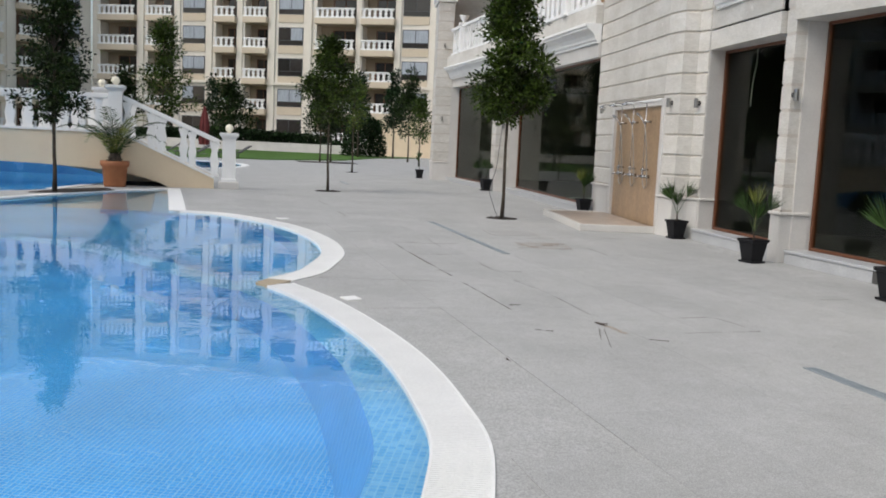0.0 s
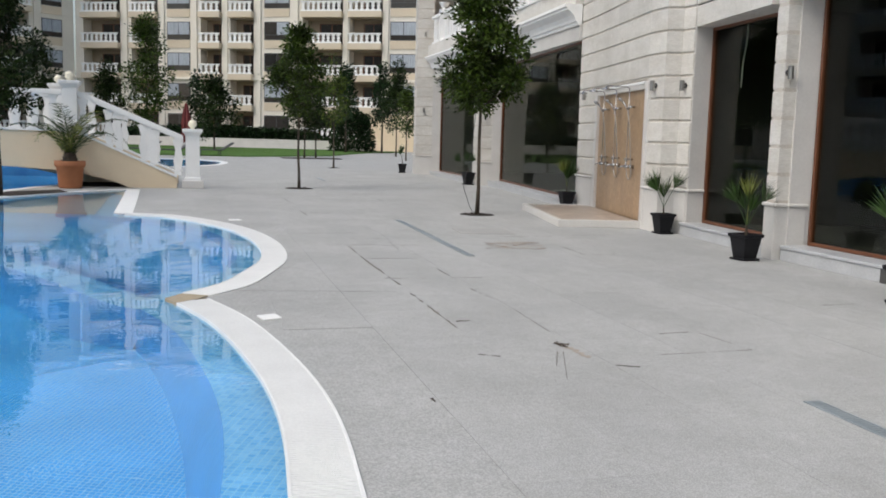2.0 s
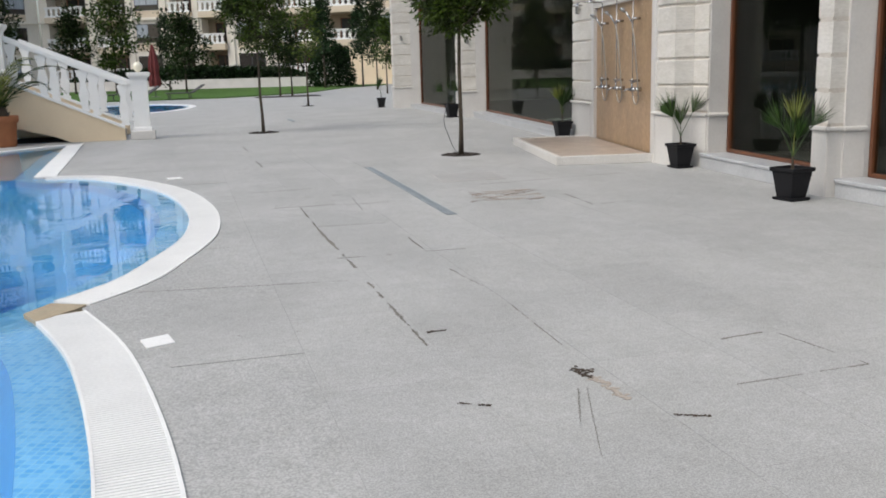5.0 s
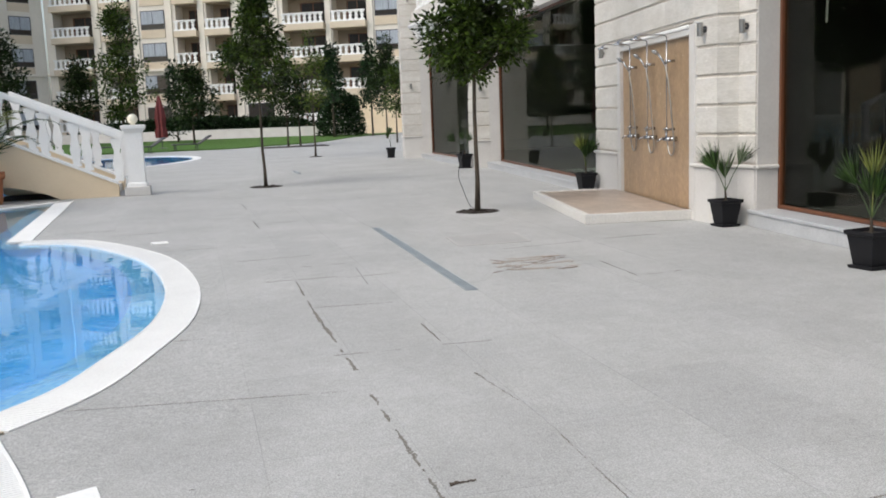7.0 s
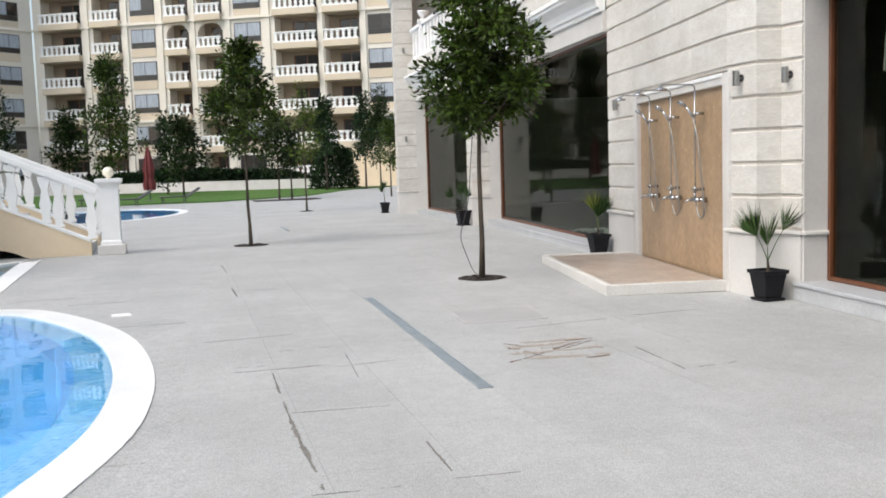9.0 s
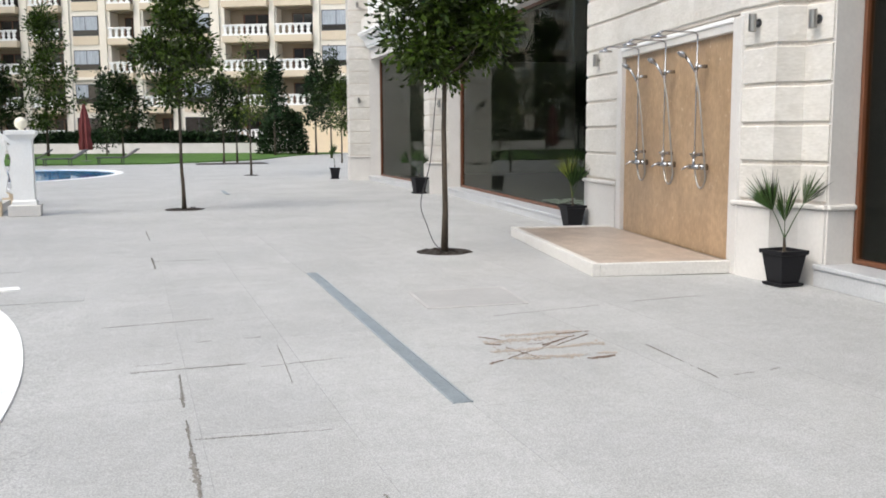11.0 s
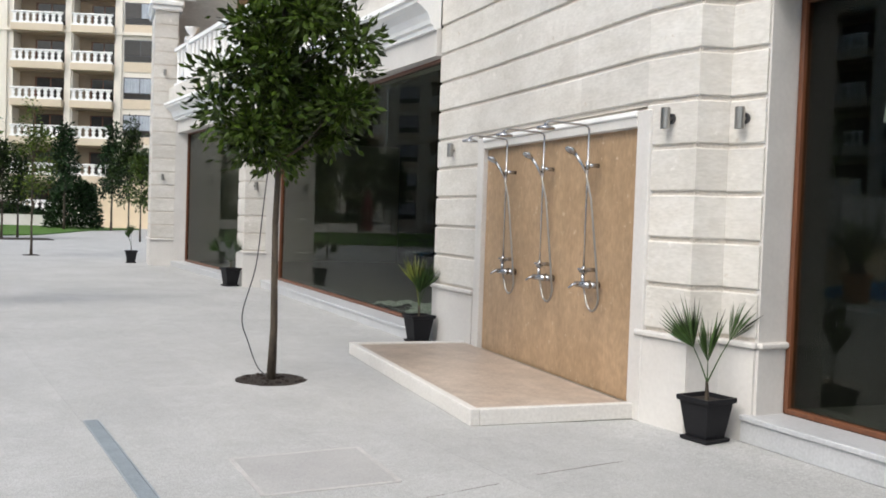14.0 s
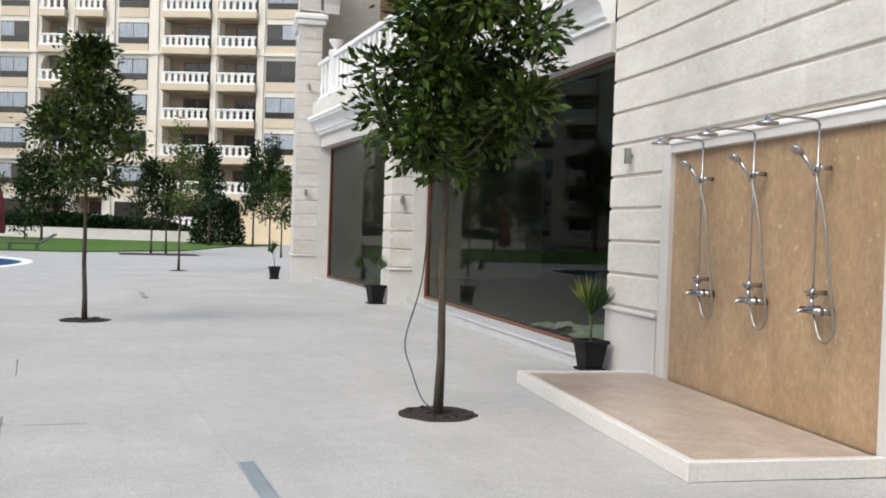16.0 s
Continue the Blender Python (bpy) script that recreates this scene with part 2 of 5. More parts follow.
FAR_GLASS = far_glass_material()


def water_material():
    m = glass_material("pool_water", (0.72, 0.95, 1.0), 1.55)
    nt = m.node_tree
    b = nt.nodes["Principled BSDF"]
    geo = nt.nodes.new("ShaderNodeNewGeometry")
    n1 = nt.nodes.new("ShaderNodeTexNoise")
    n1.inputs["Scale"].default_value, n1.inputs["Detail"].default_value = 2.6, 3
    n1.inputs["Distortion"].default_value = 0.6
    nt.links.new(geo.outputs["Position"], n1.inputs["Vector"])
    bp = nt.nodes.new("ShaderNodeBump")
    bp.inputs["Strength"].default_value, bp.inputs["Distance"].default_value = 0.035, 0.05
    nt.links.new(n1.outputs["Fac"], bp.inputs["Height"])
    nt.links.new(bp.outputs["Normal"], b.inputs["Normal"])
    return m


WATER = water_material()


def mosaic(name, a, b, size=0.032, joint=(0.36, 0.66, 0.90)):
    """Small square glass tiles with pale joints, each tile its own shade."""
    m = bpy.data.materials.new(name)
    m.use_nodes = True
    nt = m.node_tree
    p = nt.nodes["Principled BSDF"]
    geo = nt.nodes.new("ShaderNodeNewGeometry")
    mp = nt.nodes.new("ShaderNodeMapping")
    mp.inputs["Rotation"].default_value = (0, 0, radians(10.3))
    nt.links.new(geo.outputs["Position"], mp.inputs["Vector"])
    br = nt.nodes.new("ShaderNodeTexBrick")
    br.offset = 0.0
    br.inputs["Scale"].default_value = 1.0
    br.inputs["Brick Width"].default_value, br.inputs["Row Height"].default_value = size, size
    br.inputs["Mortar Size"].default_value = size * 0.085
    br.inputs["Color1"].default_value, br.inputs["Color2"].default_value = (*a, 1), (*b, 1)
    br.inputs["Mortar"].default_value = (*joint, 1)
    nt.links.new(mp.outputs["Vector"], br.inputs["Vector"])
    n = nt.nodes.new("ShaderNodeTexNoise")
    n.inputs["Scale"].default_value = 0.7
    nt.links.new(geo.outputs["Position"], n.inputs["Vector"])
    r = ramp(nt, (0.86, 0.86, 0.86), (1.1, 1.1, 1.1))
    nt.links.new(n.outputs["Fac"], r.inputs["Fac"])
    mx = nt.nodes.new("ShaderNodeMix")
    mx.data_type, mx.blend_type = "RGBA", "MULTIPLY"
    mx.inputs["Factor"].default_value = 1.0
    nt.links.new(br.outputs["Color"], mx.inputs["A"])
    nt.links.new(r.outputs["Color"], mx.inputs["B"])
    nt.links.new(mx.outputs["Result"], p.inputs["Base Color"])
    p.inputs["Roughness"].default_value = 0.35
    return m


MOSAIC_DEEP = mosaic("blue_mosaic", (0.035, 0.41, 0.87), (0.075, 0.50, 0.94), joint=(0.36, 0.68, 0.93))
BLUE_TILE = surface("blue_tile_wall", (0.05, 0.22, 0.45), (0.025, 0.12, 0.30), 1.2, 30, 0.25)
MOSAIC_LIGHT = mosaic("pale_blue_mosaic", (0.10, 0.46, 0.88), (0.27, 0.64, 0.95), 0.04, (0.34, 0.67, 0.93))
# Steep pool walls: a darker copy of the floor mosaic paints their shade.
MOSAIC_SHADED = mosaic("shaded_blue_mosaic", (0.042, 0.34, 0.74), (0.07, 0.41, 0.82), joint=(0.22, 0.54, 0.86))

# ---- mesh helpers ----


def part(name, bm, material, parent=None, label="", smooth=False):
    me = bpy.data.meshes.new(name)
    bm.to_mesh(me)
    bm.free()
    if smooth:
        me.shade_smooth()
    me.materials.append(material)
    ob = new(name, me)
    ob.parent = parent
    if label:
        tagged(ob, label)
    return ob


def thing(name, label, category, group="", kind="", at=None):
    ob = new(name)
    ob.empty_display_size = 0.1
    if at is not None:
        ob.matrix_basis = at
    return tagged(ob, label, category, group, kind)


def box(bm, x0, x1, y0, y1, z0, z1, bevel=0.0, m=None):
    vs = [bm.verts.new((x, y, z)) for x in (x0, x1) for y in (y0, y1) for z in (z0, z1)]
    fs = [bm.faces.new([vs[i] for i in q]) for q in ((0, 1, 3, 2), (4, 6, 7, 5), (0, 4, 5, 1), (2, 3, 7, 6), (0, 2, 6, 4), (1, 5, 7, 3))]
    if bevel:
        es = list({e for f in fs for e in f.edges})
        r = bmesh.ops.bevel(bm, geom=es, offset=bevel, segments=1, affect="EDGES")
        vs = list({v for f in r["faces"] for v in f.verts} | {v for v in vs if v.is_valid})
    if m is not None:
        bmesh.ops.transform(bm, matrix=m, verts=vs)
    return vs


def boxm(x0, x1, y0, y1, z0, z1, bevel=0.0):
    bm = bmesh.new()
    box(bm, x0, x1, y0, y1, z0, z1, bevel)
    return bm


def prism(bm, pts, z0, z1):
    """A block over the polygon pts (counter-clockwise), from z0 to z1."""
    lo = [bm.verts.new((x, y, z0)) for x, y in pts]
    hi = [bm.verts.new((x, y, z1)) for x, y in pts]
    n = len(pts)
    for i in range(n):
        bm.faces.new((lo[i], lo[(i + 1) % n], hi[(i + 1) % n], hi[i]))
    bm.faces.new(hi)
    bm.faces.new(lo[::-1])


def lathe(profile, n=16, m=None):
    bm = bmesh.new()
    lathe_into(bm, profile, n, m)
    return bm


def lathe_into(bm, profile, n=16, m=None):
    rings = [[bm.verts.new((r * math.cos(2 * math.pi * i / n), r * math.sin(2 * math.pi * i / n), z)) for i in range(n)] for r, z in profile]
    for a, b in zip(rings, rings[1:]):
        for i in range(n):
            bm.faces.new((a[i], a[(i + 1) % n], b[(i + 1) % n], b[i]))
    bm.faces.new(rings[0][::-1])
    bm.faces.new(rings[-1])
    if m is not None:
        bmesh.ops.transform(bm, matrix=m, verts=[v for r in rings for v in r])


def tube(bm, pts, radii, n=8):
    """A round bar along pts; radii one number or one a point."""
    pts = [Vector(p) for p in pts]
    if not hasattr(radii, "__len__"):
        radii = [radii] * len(pts)
    rings = []
    side = None
    for i, p in enumerate(pts):
        d = (pts[min(i + 1, len(pts) - 1)] - pts[max(i - 1, 0)]).normalized()
        if side is None:
            side = d.orthogonal().normalized()
        side = (side - d * side.dot(d)).normalized()
        up = d.cross(side)
        rings.append([bm.verts.new(p + radii[i] * (math.cos(2 * math.pi * k / n) * side + math.sin(2 * math.pi * k / n) * up)) for k in range(n)])
    for a, b in zip(rings, rings[1:]):
        for i in range(n):
            bm.faces.new((a[i], a[(i + 1) % n], b[(i + 1) % n], b[i]))
    bm.faces.new(rings[0][::-1])
    bm.faces.new(rings[-1])


def square_loft(profile):
    """A square-section body; profile rows are half width and height."""
    bm = bmesh.new()
    rings = [[bm.verts.new((sx * r, sy * r, z)) for sx, sy in ((-1, -1), (1, -1), (1, 1), (-1, 1))] for r, z in profile]
    for a, b in zip(rings, rings[1:]):
        for i in range(4):
            bm.faces.new((a[i], a[(i + 1) % 4], b[(i + 1) % 4], b[i]))
    bm.faces.new(rings[0][::-1])
    bm.faces.new(rings[-1])
    return bm


def along(a, b):
    """The pose with x from a to b on the plan, y to its left, z up."""
    d = Vector((b[0] - a[0], b[1] - a[1], 0))
    return Matrix.Translation((a[0], a[1], 0)) @ pose(0, 0, 0, 0, 0, math.degrees(math.atan2(d.y, d.x))), d.length


def spline(keys, n=8):
    """A smooth line through a few corners of the plan."""
    out = []
    k = [keys[0], *keys, keys[-1]]
    for p0, p1, p2, p3 in zip(k, k[1:], k[2:], k[3:]):
        for i in range(n):
            t = i / n
            out.append(tuple(0.5 * (2 * b + (c - a) * t + (2 * a - 5 * b + 4 * c - d) * t * t + (3 * b - a - 3 * c + d) * t ** 3) for a, b, c, d in zip(p0, p1, p2, p3)))
    out.append(tuple(keys[-1]))
    return out


def offset_line(pts, d):
    """pts moved d metres to the left of their run."""
    out = []
    for i, p in enumerate(pts):
        a, b = pts[max(i - 1, 0)], pts[min(i + 1, len(pts) - 1)]
        dx, dy = b[0] - a[0], b[1] - a[1]
        q = math.hypot(dx, dy)
        out.append((p[0] - dy / q * d, p[1] + dx / q * d))
    return out


def strip(bm, a, b, z0, z1):
    """A flat-topped band between the lines a and b, with sides down to z0."""
    rows = [[bm.verts.new((*p, z)) for p in line] for line, z in ((a, z0), (a, z1), (b, z1), (b, z0))]
    for r, s in zip(rows, rows[1:]):
        for i in range(len(a) - 1):
            bm.faces.new((r[i], r[i + 1], s[i + 1], s[i]))
    for i in (0, -1):
        bm.faces.new([r[i] for r in rows])

# ---- ground and pools ----
GRID = radians(10.3)
GU, GW = Vector((math.cos(GRID), math.sin(GRID), 0)), Vector((-math.sin(GRID), math.cos(GRID), 0))
LEVEL = -0.02
# outer lines of the coping
LOBE = spline([(-8.38, 1.03), (-7.5, 0.72), (-6.33, -0.85), (-5.65, -2.62), (-5.36, -4.3), (-5.44, -5.6), (-5.56, -6.28), (-5.84, -6.88)], 6)
MAIN = spline([(-5.84, -6.88), (-5.29, -7.95), (-4.74, -9.6), (-4.49, -11.0), (-4.47, -12.2), (-4.95, -14.2), (-6.3, -15.7), (-9.0, -16.5), (-13.0, -15.6)], 7)
BACK = spline([(-13.4, -1.5), (-12.35, 2.1), (-11.75, 4.05), (-10.95, 5.85), (-10.15, 7.15), (-9.78, 7.5)], 6)
POOL_EDGE = (BACK + [(-8.38, 1.03)] + LOBE[1:] + MAIN[1:] + [(-17, -13), (-19, -7), (-17, -3)])[::-1]
# pool behind the bridge, and the round pool by the lawn
POOL_B = spline([(-12.2, 5.6), (-12.0, 7.2), (-11.75, 8.2), (-11.7, 9.6), (-11.9, 12.5), (-12.8, 16.0)], 5) + [(-16, 30), (-22, 42), (-40, 40), (-40, 9), (-19, 3.5), (-15, 3.2), (-13.0, 4.0)]
POOL_C = [(-13.6 + 3.2 * math.cos(a), 25.0 + 5.6 * math.sin(a)) for a in [2 * math.pi * i / 40 for i in range(40)]]


def sheet(name, outer, holes, z, material, **tags):
    bm = bmesh.new()
    for loop in (outer, *holes):
        vs = [bm.verts.new((x, y, z)) for x, y in loop]
        for i in range(len(vs)):
            bm.edges.new((vs[i], vs[(i + 1) % len(vs)]))
    bmesh.ops.triangle_fill(bm, use_beauty=True, use_dissolve=False, edges=bm.edges[:])
    bmesh.ops.recalc_face_normals(bm, faces=bm.faces[:])
    if sum(f.normal.z for f in bm.faces) < 0:
        bmesh.ops.reverse_faces(bm, faces=bm.faces[:])
    return tagged(part(name, bm, material), **tags)


far_ring = [(1500 * math.cos(2 * math.pi * i / 48), 1500 * math.sin(2 * math.pi * i / 48)) for i in range(48)]
ground = sheet("ground", far_ring, [POOL_EDGE, POOL_B, POOL_C], -0.004, PAVING, label="grey bush-hammered granite paving of the pool terrace", category="ground", kind="structure")


def basin(name, edge, label, depth, ledge, mats):
    """A tiled basin: upper wall, shallow ledge, deep wall and floor."""
    root = thing(name, label, "pool", kind="structure")
    closed = edge + [edge[0]]
    inner = offset_line(closed, 0.27)
    step = offset_line(closed, 0.27 + ledge)
    toe = offset_line(closed, 0.27 + ledge + 0.18)
    bm = bmesh.new()
    strip(bm, inner, step, -depth, -0.16)
    part("ledge", bm, mats[0], root, "pale blue mosaic ledge under the water")
    bm = bmesh.new()
    rows = [[bm.verts.new((*p, z)) for p in line] for line, z in ((step, -0.158), (toe, -depth))]
    for i in range(len(step) - 1):
        bm.faces.new((rows[0][i], rows[0][i + 1], rows[1][i + 1], rows[1][i]))
    part("pool_wall", bm, mats[1], root)
    bm = bmesh.new()
    bm.faces.new([bm.verts.new((x, y, -depth)) for x, y in edge])
    bmesh.ops.triangulate(bm, faces=bm.faces[:])
    part("pool_floor", bm, mats[2], root)
    bm = bmesh.new()
    bm.faces.new([bm.verts.new((x, y, LEVEL)) for x, y in offset_line(closed, 0.20)[:-1]])
    bmesh.ops.triangulate(bm, faces=bm.faces[:])
    w = tagged(part(name.replace("pool", "water"), bm, WATER), "clear still pool water with faint ripples", "water", kind="structure")
    w.visible_shadow = False
    return root


basin("pool_main", POOL_EDGE, "winding swimming pool lined with blue glass mosaic", 1.35, 0.30, (MOSAIC_LIGHT, MOSAIC_SHADED, MOSAIC_DEEP))
basin("pool_back", POOL_B, "swimming pool behind the bridge, lined with blue mosaic", 1.1, 0.3, (MOSAIC_LIGHT, MOSAIC_SHADED, MOSAIC_DEEP))
basin("pool_round", POOL_C, "oval pool by the lawn, lined with dark blue mosaic", 1.2, 0.3, (MOSAIC_LIGHT, MOSAIC_SHADED, MOSAIC_DEEP))


def coping(name, line, width, label, slats=True):
    """A white overflow grating round a pool: two rails with many slats between."""
    root = thing(name, label, "pool coping", kind="structure")
    a, b, c, d = (offset_line(line, w) for w in (-0.005, 0.012, width - 0.013, width))
    for p, q in ((a, b), (c, d)):
        bm = bmesh.new()
        strip(bm, p, q, -0.06, 0.006)
        part("rail", bm, WHITE, root)
    bm = bmesh.new()
    strip(bm, b, c, -0.07, -0.012)
    part("channel", bm, WHITE, root)
    if slats:
        bm = bmesh.new()
        single = 0
        for p, q, r, s in zip(b, c, b[1:], c[1:]):
            n = max(1, round(math.hypot(r[0] - p[0], r[1] - p[1]) / 0.026))
            for i in range(n):
                lo, hi = (i + 0.12) / n, (i + 0.80) / n
                quad = [(p[0] + (r[0] - p[0]) * k, p[1] + (r[1] - p[1]) * k) for k in (lo, hi)] + [(q[0] + (s[0] - q[0]) * k, q[1] + (s[1] - q[1]) * k) for k in (hi, lo)]
                if name == "coping_main" and -13.2 < p[1] < -7.3 and single < 290:
                    one = bmesh.new()
                    prism(one, quad, -0.011, 0.004)
                    bmesh.ops.recalc_face_normals(one, faces=one.faces[:])
                    part("slat", one, WHITE, root)
                    single += 1
                    continue
                prism(bm, quad, -0.011, 0.004)
        bmesh.ops.recalc_face_normals(bm, faces=bm.faces[:])
        tagged(part("slats", bm, WHITE, root), "white plastic grating slats", kind="stuff")
    else:
        bm = bmesh.new()
        strip(bm, b, c, -0.011, 0.003)
        part("slab", bm, WHITE, root)
    return root


coping("coping_lobe", LOBE[-2::-1], 0.29, "white overflow grating round the small pool lobe")
coping("coping_main", MAIN[:0:-1], 0.30, "white overflow grating along the main pool")
coping("coping_back", BACK[-2::-1], 0.2, "white coping round the planted island", False)
band = spline([(-9.78, 7.5), (-9.08, 4.3), (-8.38, 1.03)], 3)
coping("coping_band", band[::-1], 0.30, "white coping strip beside the shallow pool entry", False)
coping("coping_pool_back", POOL_B[:26], 0.2, "white coping of the pool behind the bridge", False)
coping("coping_round", POOL_C + [POOL_C[0]], 0.3, "white coping of the oval pool", False)
# corner stone where both copings meet
bm = bmesh.new()
prism(bm, [(-6.15, -6.99), (-6.01, -7.19), (-5.86, -6.95), (-5.82, -6.83), (-6.06, -6.75)], -0.03, 0.0068)
tagged(part("corner_tile", bm, BEIGE), "beige stone tile where two pool copings meet", "tile", kind="structure")
# pale wall under water that goes on from the corner between both basins
ridge = spline([(-5.95, -7.0), (-6.35, -6.75), (-7.3, -5.5), (-8.8, -4.0), (-10.8, -3.1), (-14.0, -2.6), (-17.0, -3.0)], 5)
bm = bmesh.new()
strip(bm, ridge, offset_line(ridge, 0.36), -1.34, -0.17)
tagged(part("pool_ridge", bm, MOSAIC_LIGHT), "pale mosaic wall under water between two basins", "pool wall", kind="structure")
# steep side of the ridge, its shade painted by the darker mosaic
bm = bmesh.new()
rows = [[bm.verts.new((*p, z)) for p in line] for line, z in ((offset_line(ridge, 0.362), -0.175), (offset_line(ridge, 0.80), -1.33))]
for i in range(len(ridge) - 1):
    bm.faces.new((rows[0][i], rows[0][i + 1], rows[1][i + 1], rows[1][i]))
tagged(part("pool_ridge_slope", bm, MOSAIC_SHADED), "sloping blue mosaic wall under water, coloured darker for shade", "pool wall", kind="structure")
# shallow basin of the lobe is less deep
bm = bmesh.new()
lobe_in = offset_line(LOBE, 0.6)
bm.faces.new([bm.verts.new((x, y, -0.85)) for x, y in lobe_in + [(-6.3, -7.05), (-6.62, -6.75), (-7.5, -5.55), (-8.8, -4.0), (-10.8, -3.1), (-14.0, -2.6), (-13.0, 0.5), (-11.5, 3.2), (-10.2, 5.2)]])
bmesh.ops.triangulate(bm, faces=bm.faces[:])
tagged(part("lobe_floor", bm, MOSAIC_DEEP), "mid blue mosaic floor of the shallow lobe", "pool floor", kind="structure")
bm = bmesh.new()
vs = [bm.verts.new(p) for p in ((-10.15, 7.0, -0.05), (-9.85, 6.9, -0.05), (-8.72, 1.2, -0.45), (-11.2, 1.6, -0.8), (-11.2, 4.4, -0.4))]
bm.faces.new(vs)
tagged(part("pool_entry", bm, SILL), "grey sloping stone floor of the pool entry", "pool floor", kind="structure")

# ---- facade ----
ROOF_Z = 9.0
COURSE = 0.345
FIRST = 0.73


def coursed(root, a, b, depth, z0=FIRST, z1=ROOF_Z, ends=(0.0, 0.0), skip=None, plinth=True, seed=1, over=(0.0, 0.0)):
    """A wall from a to b (its front to the right of a-b) with proud stone courses and grooves between."""
    m, length = along(a, b)
    rnd = random.Random(seed)
    bm = bmesh.new()
    for s0, s1, q0, q1 in ([(0, length, 0, z1)] if not skip else [(0, skip[0], 0, z1), (skip[1], length, 0, z1), (skip[0], skip[1], skip[2], z1)]):
        box(bm, s0, s1, 0.022, depth, q0, q1, m=m)
    part("core", bm, GROOVE, root)
    k = 0
    z = z0
    while z < z1 - 0.05:
        spans = [(-over[0], length + over[1])]
        if skip and z + COURSE > skip[2] + 0.02 - COURSE and z < skip[2]:
            spans = [(-over[0], skip[0]), (skip[1], length + over[1])]
        for s0, s1 in spans:
            cuts = [s0]
            while s1 - cuts[-1] > 1.3:
                cuts.append(cuts[-1] + rnd.uniform(0.6, 1.05))
            cuts.append(s1)
            for c0, c1 in zip(cuts, cuts[1:]):
                if c1 - c0 < 0.02:
                    continue
                zt = min(z + COURSE - 0.028, z1)
                bm = bmesh.new()
                lo, hi = c0 + 0.0006, c1 - 0.0006
                rows = []
                for y, zz in ((0.03, z), (0.008, z + 0.002), (0.0, z + 0.012), (0.0, zt - 0.012), (0.008, zt - 0.002), (0.03, zt)):
                    rows.append([bm.verts.new((x, y, zz)) for x in (lo, hi)])
                for r, s in zip(rows, rows[1:]):
                    bm.faces.new((r[0], r[1], s[1], s[0]))
                bm.faces.new([r[0] for r in rows][::-1])
                bm.faces.new([r[1] for r in rows])
                ob = part("stone_block", bm, STONE, root)
                ob.matrix_basis = m
        z += COURSE
        k += 1
    if plinth:
        for s0, s1 in ([(0, length)] if not skip else [(0, skip[0]), (skip[1], length)]):
            bm = bmesh.new()
            box(bm, s0 - over[0], s1 + over[1], -0.012, 0.03, -0.02, FIRST - 0.075, m=m)
            part("plinth", bm, STONE_PLAIN, root)
            bm = bmesh.new()
            box(bm, s0 - over[0] - 0.02, s1 + over[1] + 0.02, -0.045, 0.03, FIRST - 0.07, FIRST - 0.025, 0.012, m=m)
            part("ledge", bm, STONE_PLAIN, root)
    return m


def flat_wall(root, name, a, b, depth, z0, z1, material):
    m, length = along(a, b)
    bm = bmesh.new()
    box(bm, 0, length, 0, depth, z0, z1, m=m)
    return part(name, bm, material, root)


# lines run from far to near, front towards the terrace
wall_shower = thing("wall_shower", "cream travertine wall with grooved stone courses around the showers", "wall", kind="structure")
coursed(wall_shower, (-0.06, 4.45), (0.0, 3.30), 0.5, seed=3)
m_panel, panel_len = along((0.0, 3.30), (0.02, -0.07))
bm = bmesh.new()
box(bm, 0, panel_len, 0.06, 0.5, -0.02, 2.42, m=m_panel)
box(bm, 0, panel_len, 0.022, 0.5, 2.42, ROOF_Z, m=m_panel)
part("core", bm, GROOVE, wall_shower)


def courses_over(root, a, b, z_from, z_to, seed):
    """Stone courses alone, over an opening."""
    m, length = along(a, b)
    rnd = random.Random(seed)
    k = math.ceil((z_from - FIRST) / COURSE - 0.3)
    while FIRST + k * COURSE < z_to - 0.05:
        z, zt = max(z_from, FIRST + k * COURSE), min(z_to, FIRST + (k + 1) * COURSE - 0.028)
        k += 1
        if zt - z < 0.05:
            continue
        cuts = [0.0]
        while length - cuts[-1] > 1.3:
            cuts.append(cuts[-1] + rnd.uniform(0.6, 1.05))
        cuts.append(length)
        for c0, c1 in zip(cuts, cuts[1:]):
            bm = bmesh.new()
            rows = [[bm.verts.new((x, y, zz)) for x in (c0 + 0.0006, c1 - 0.0006)] for y, zz in ((0.03, z), (0.008, z + 0.002), (0.0, z + 0.012), (0.0, zt - 0.012), (0.008, zt - 0.002), (0.03, zt))]
            for r, s in zip(rows, rows[1:]):
                bm.faces.new((r[0], r[1], s[1], s[0]))
            bm.faces.new([r[0] for r in rows][::-1])
            bm.faces.new([r[1] for r in rows])
            part("stone_block", bm, STONE, root).matrix_basis = m


courses_over(wall_shower, (0.0, 3.30), (0.02, -0.07), 2.40, ROOF_Z, 7)
coursed(wall_shower, (0.02, -0.07), (0.13, -0.565), 0.4, seed=9)
coursed(wall_shower, (0.13, -0.565), (0.37, -0.61), 0.25, seed=11)
coursed(wall_shower, (0.37, -0.61), (0.455, -0.895), 0.2, seed=13)
bm = bmesh.new()
prism(bm, [(0.16, -0.55), (0.39, -0.60), (0.475, -0.87), (0.60, -0.87), (0.60, -0.30)], 0.0, ROOF_Z - 0.02)
part("core", bm, GROOVE, wall_shower)

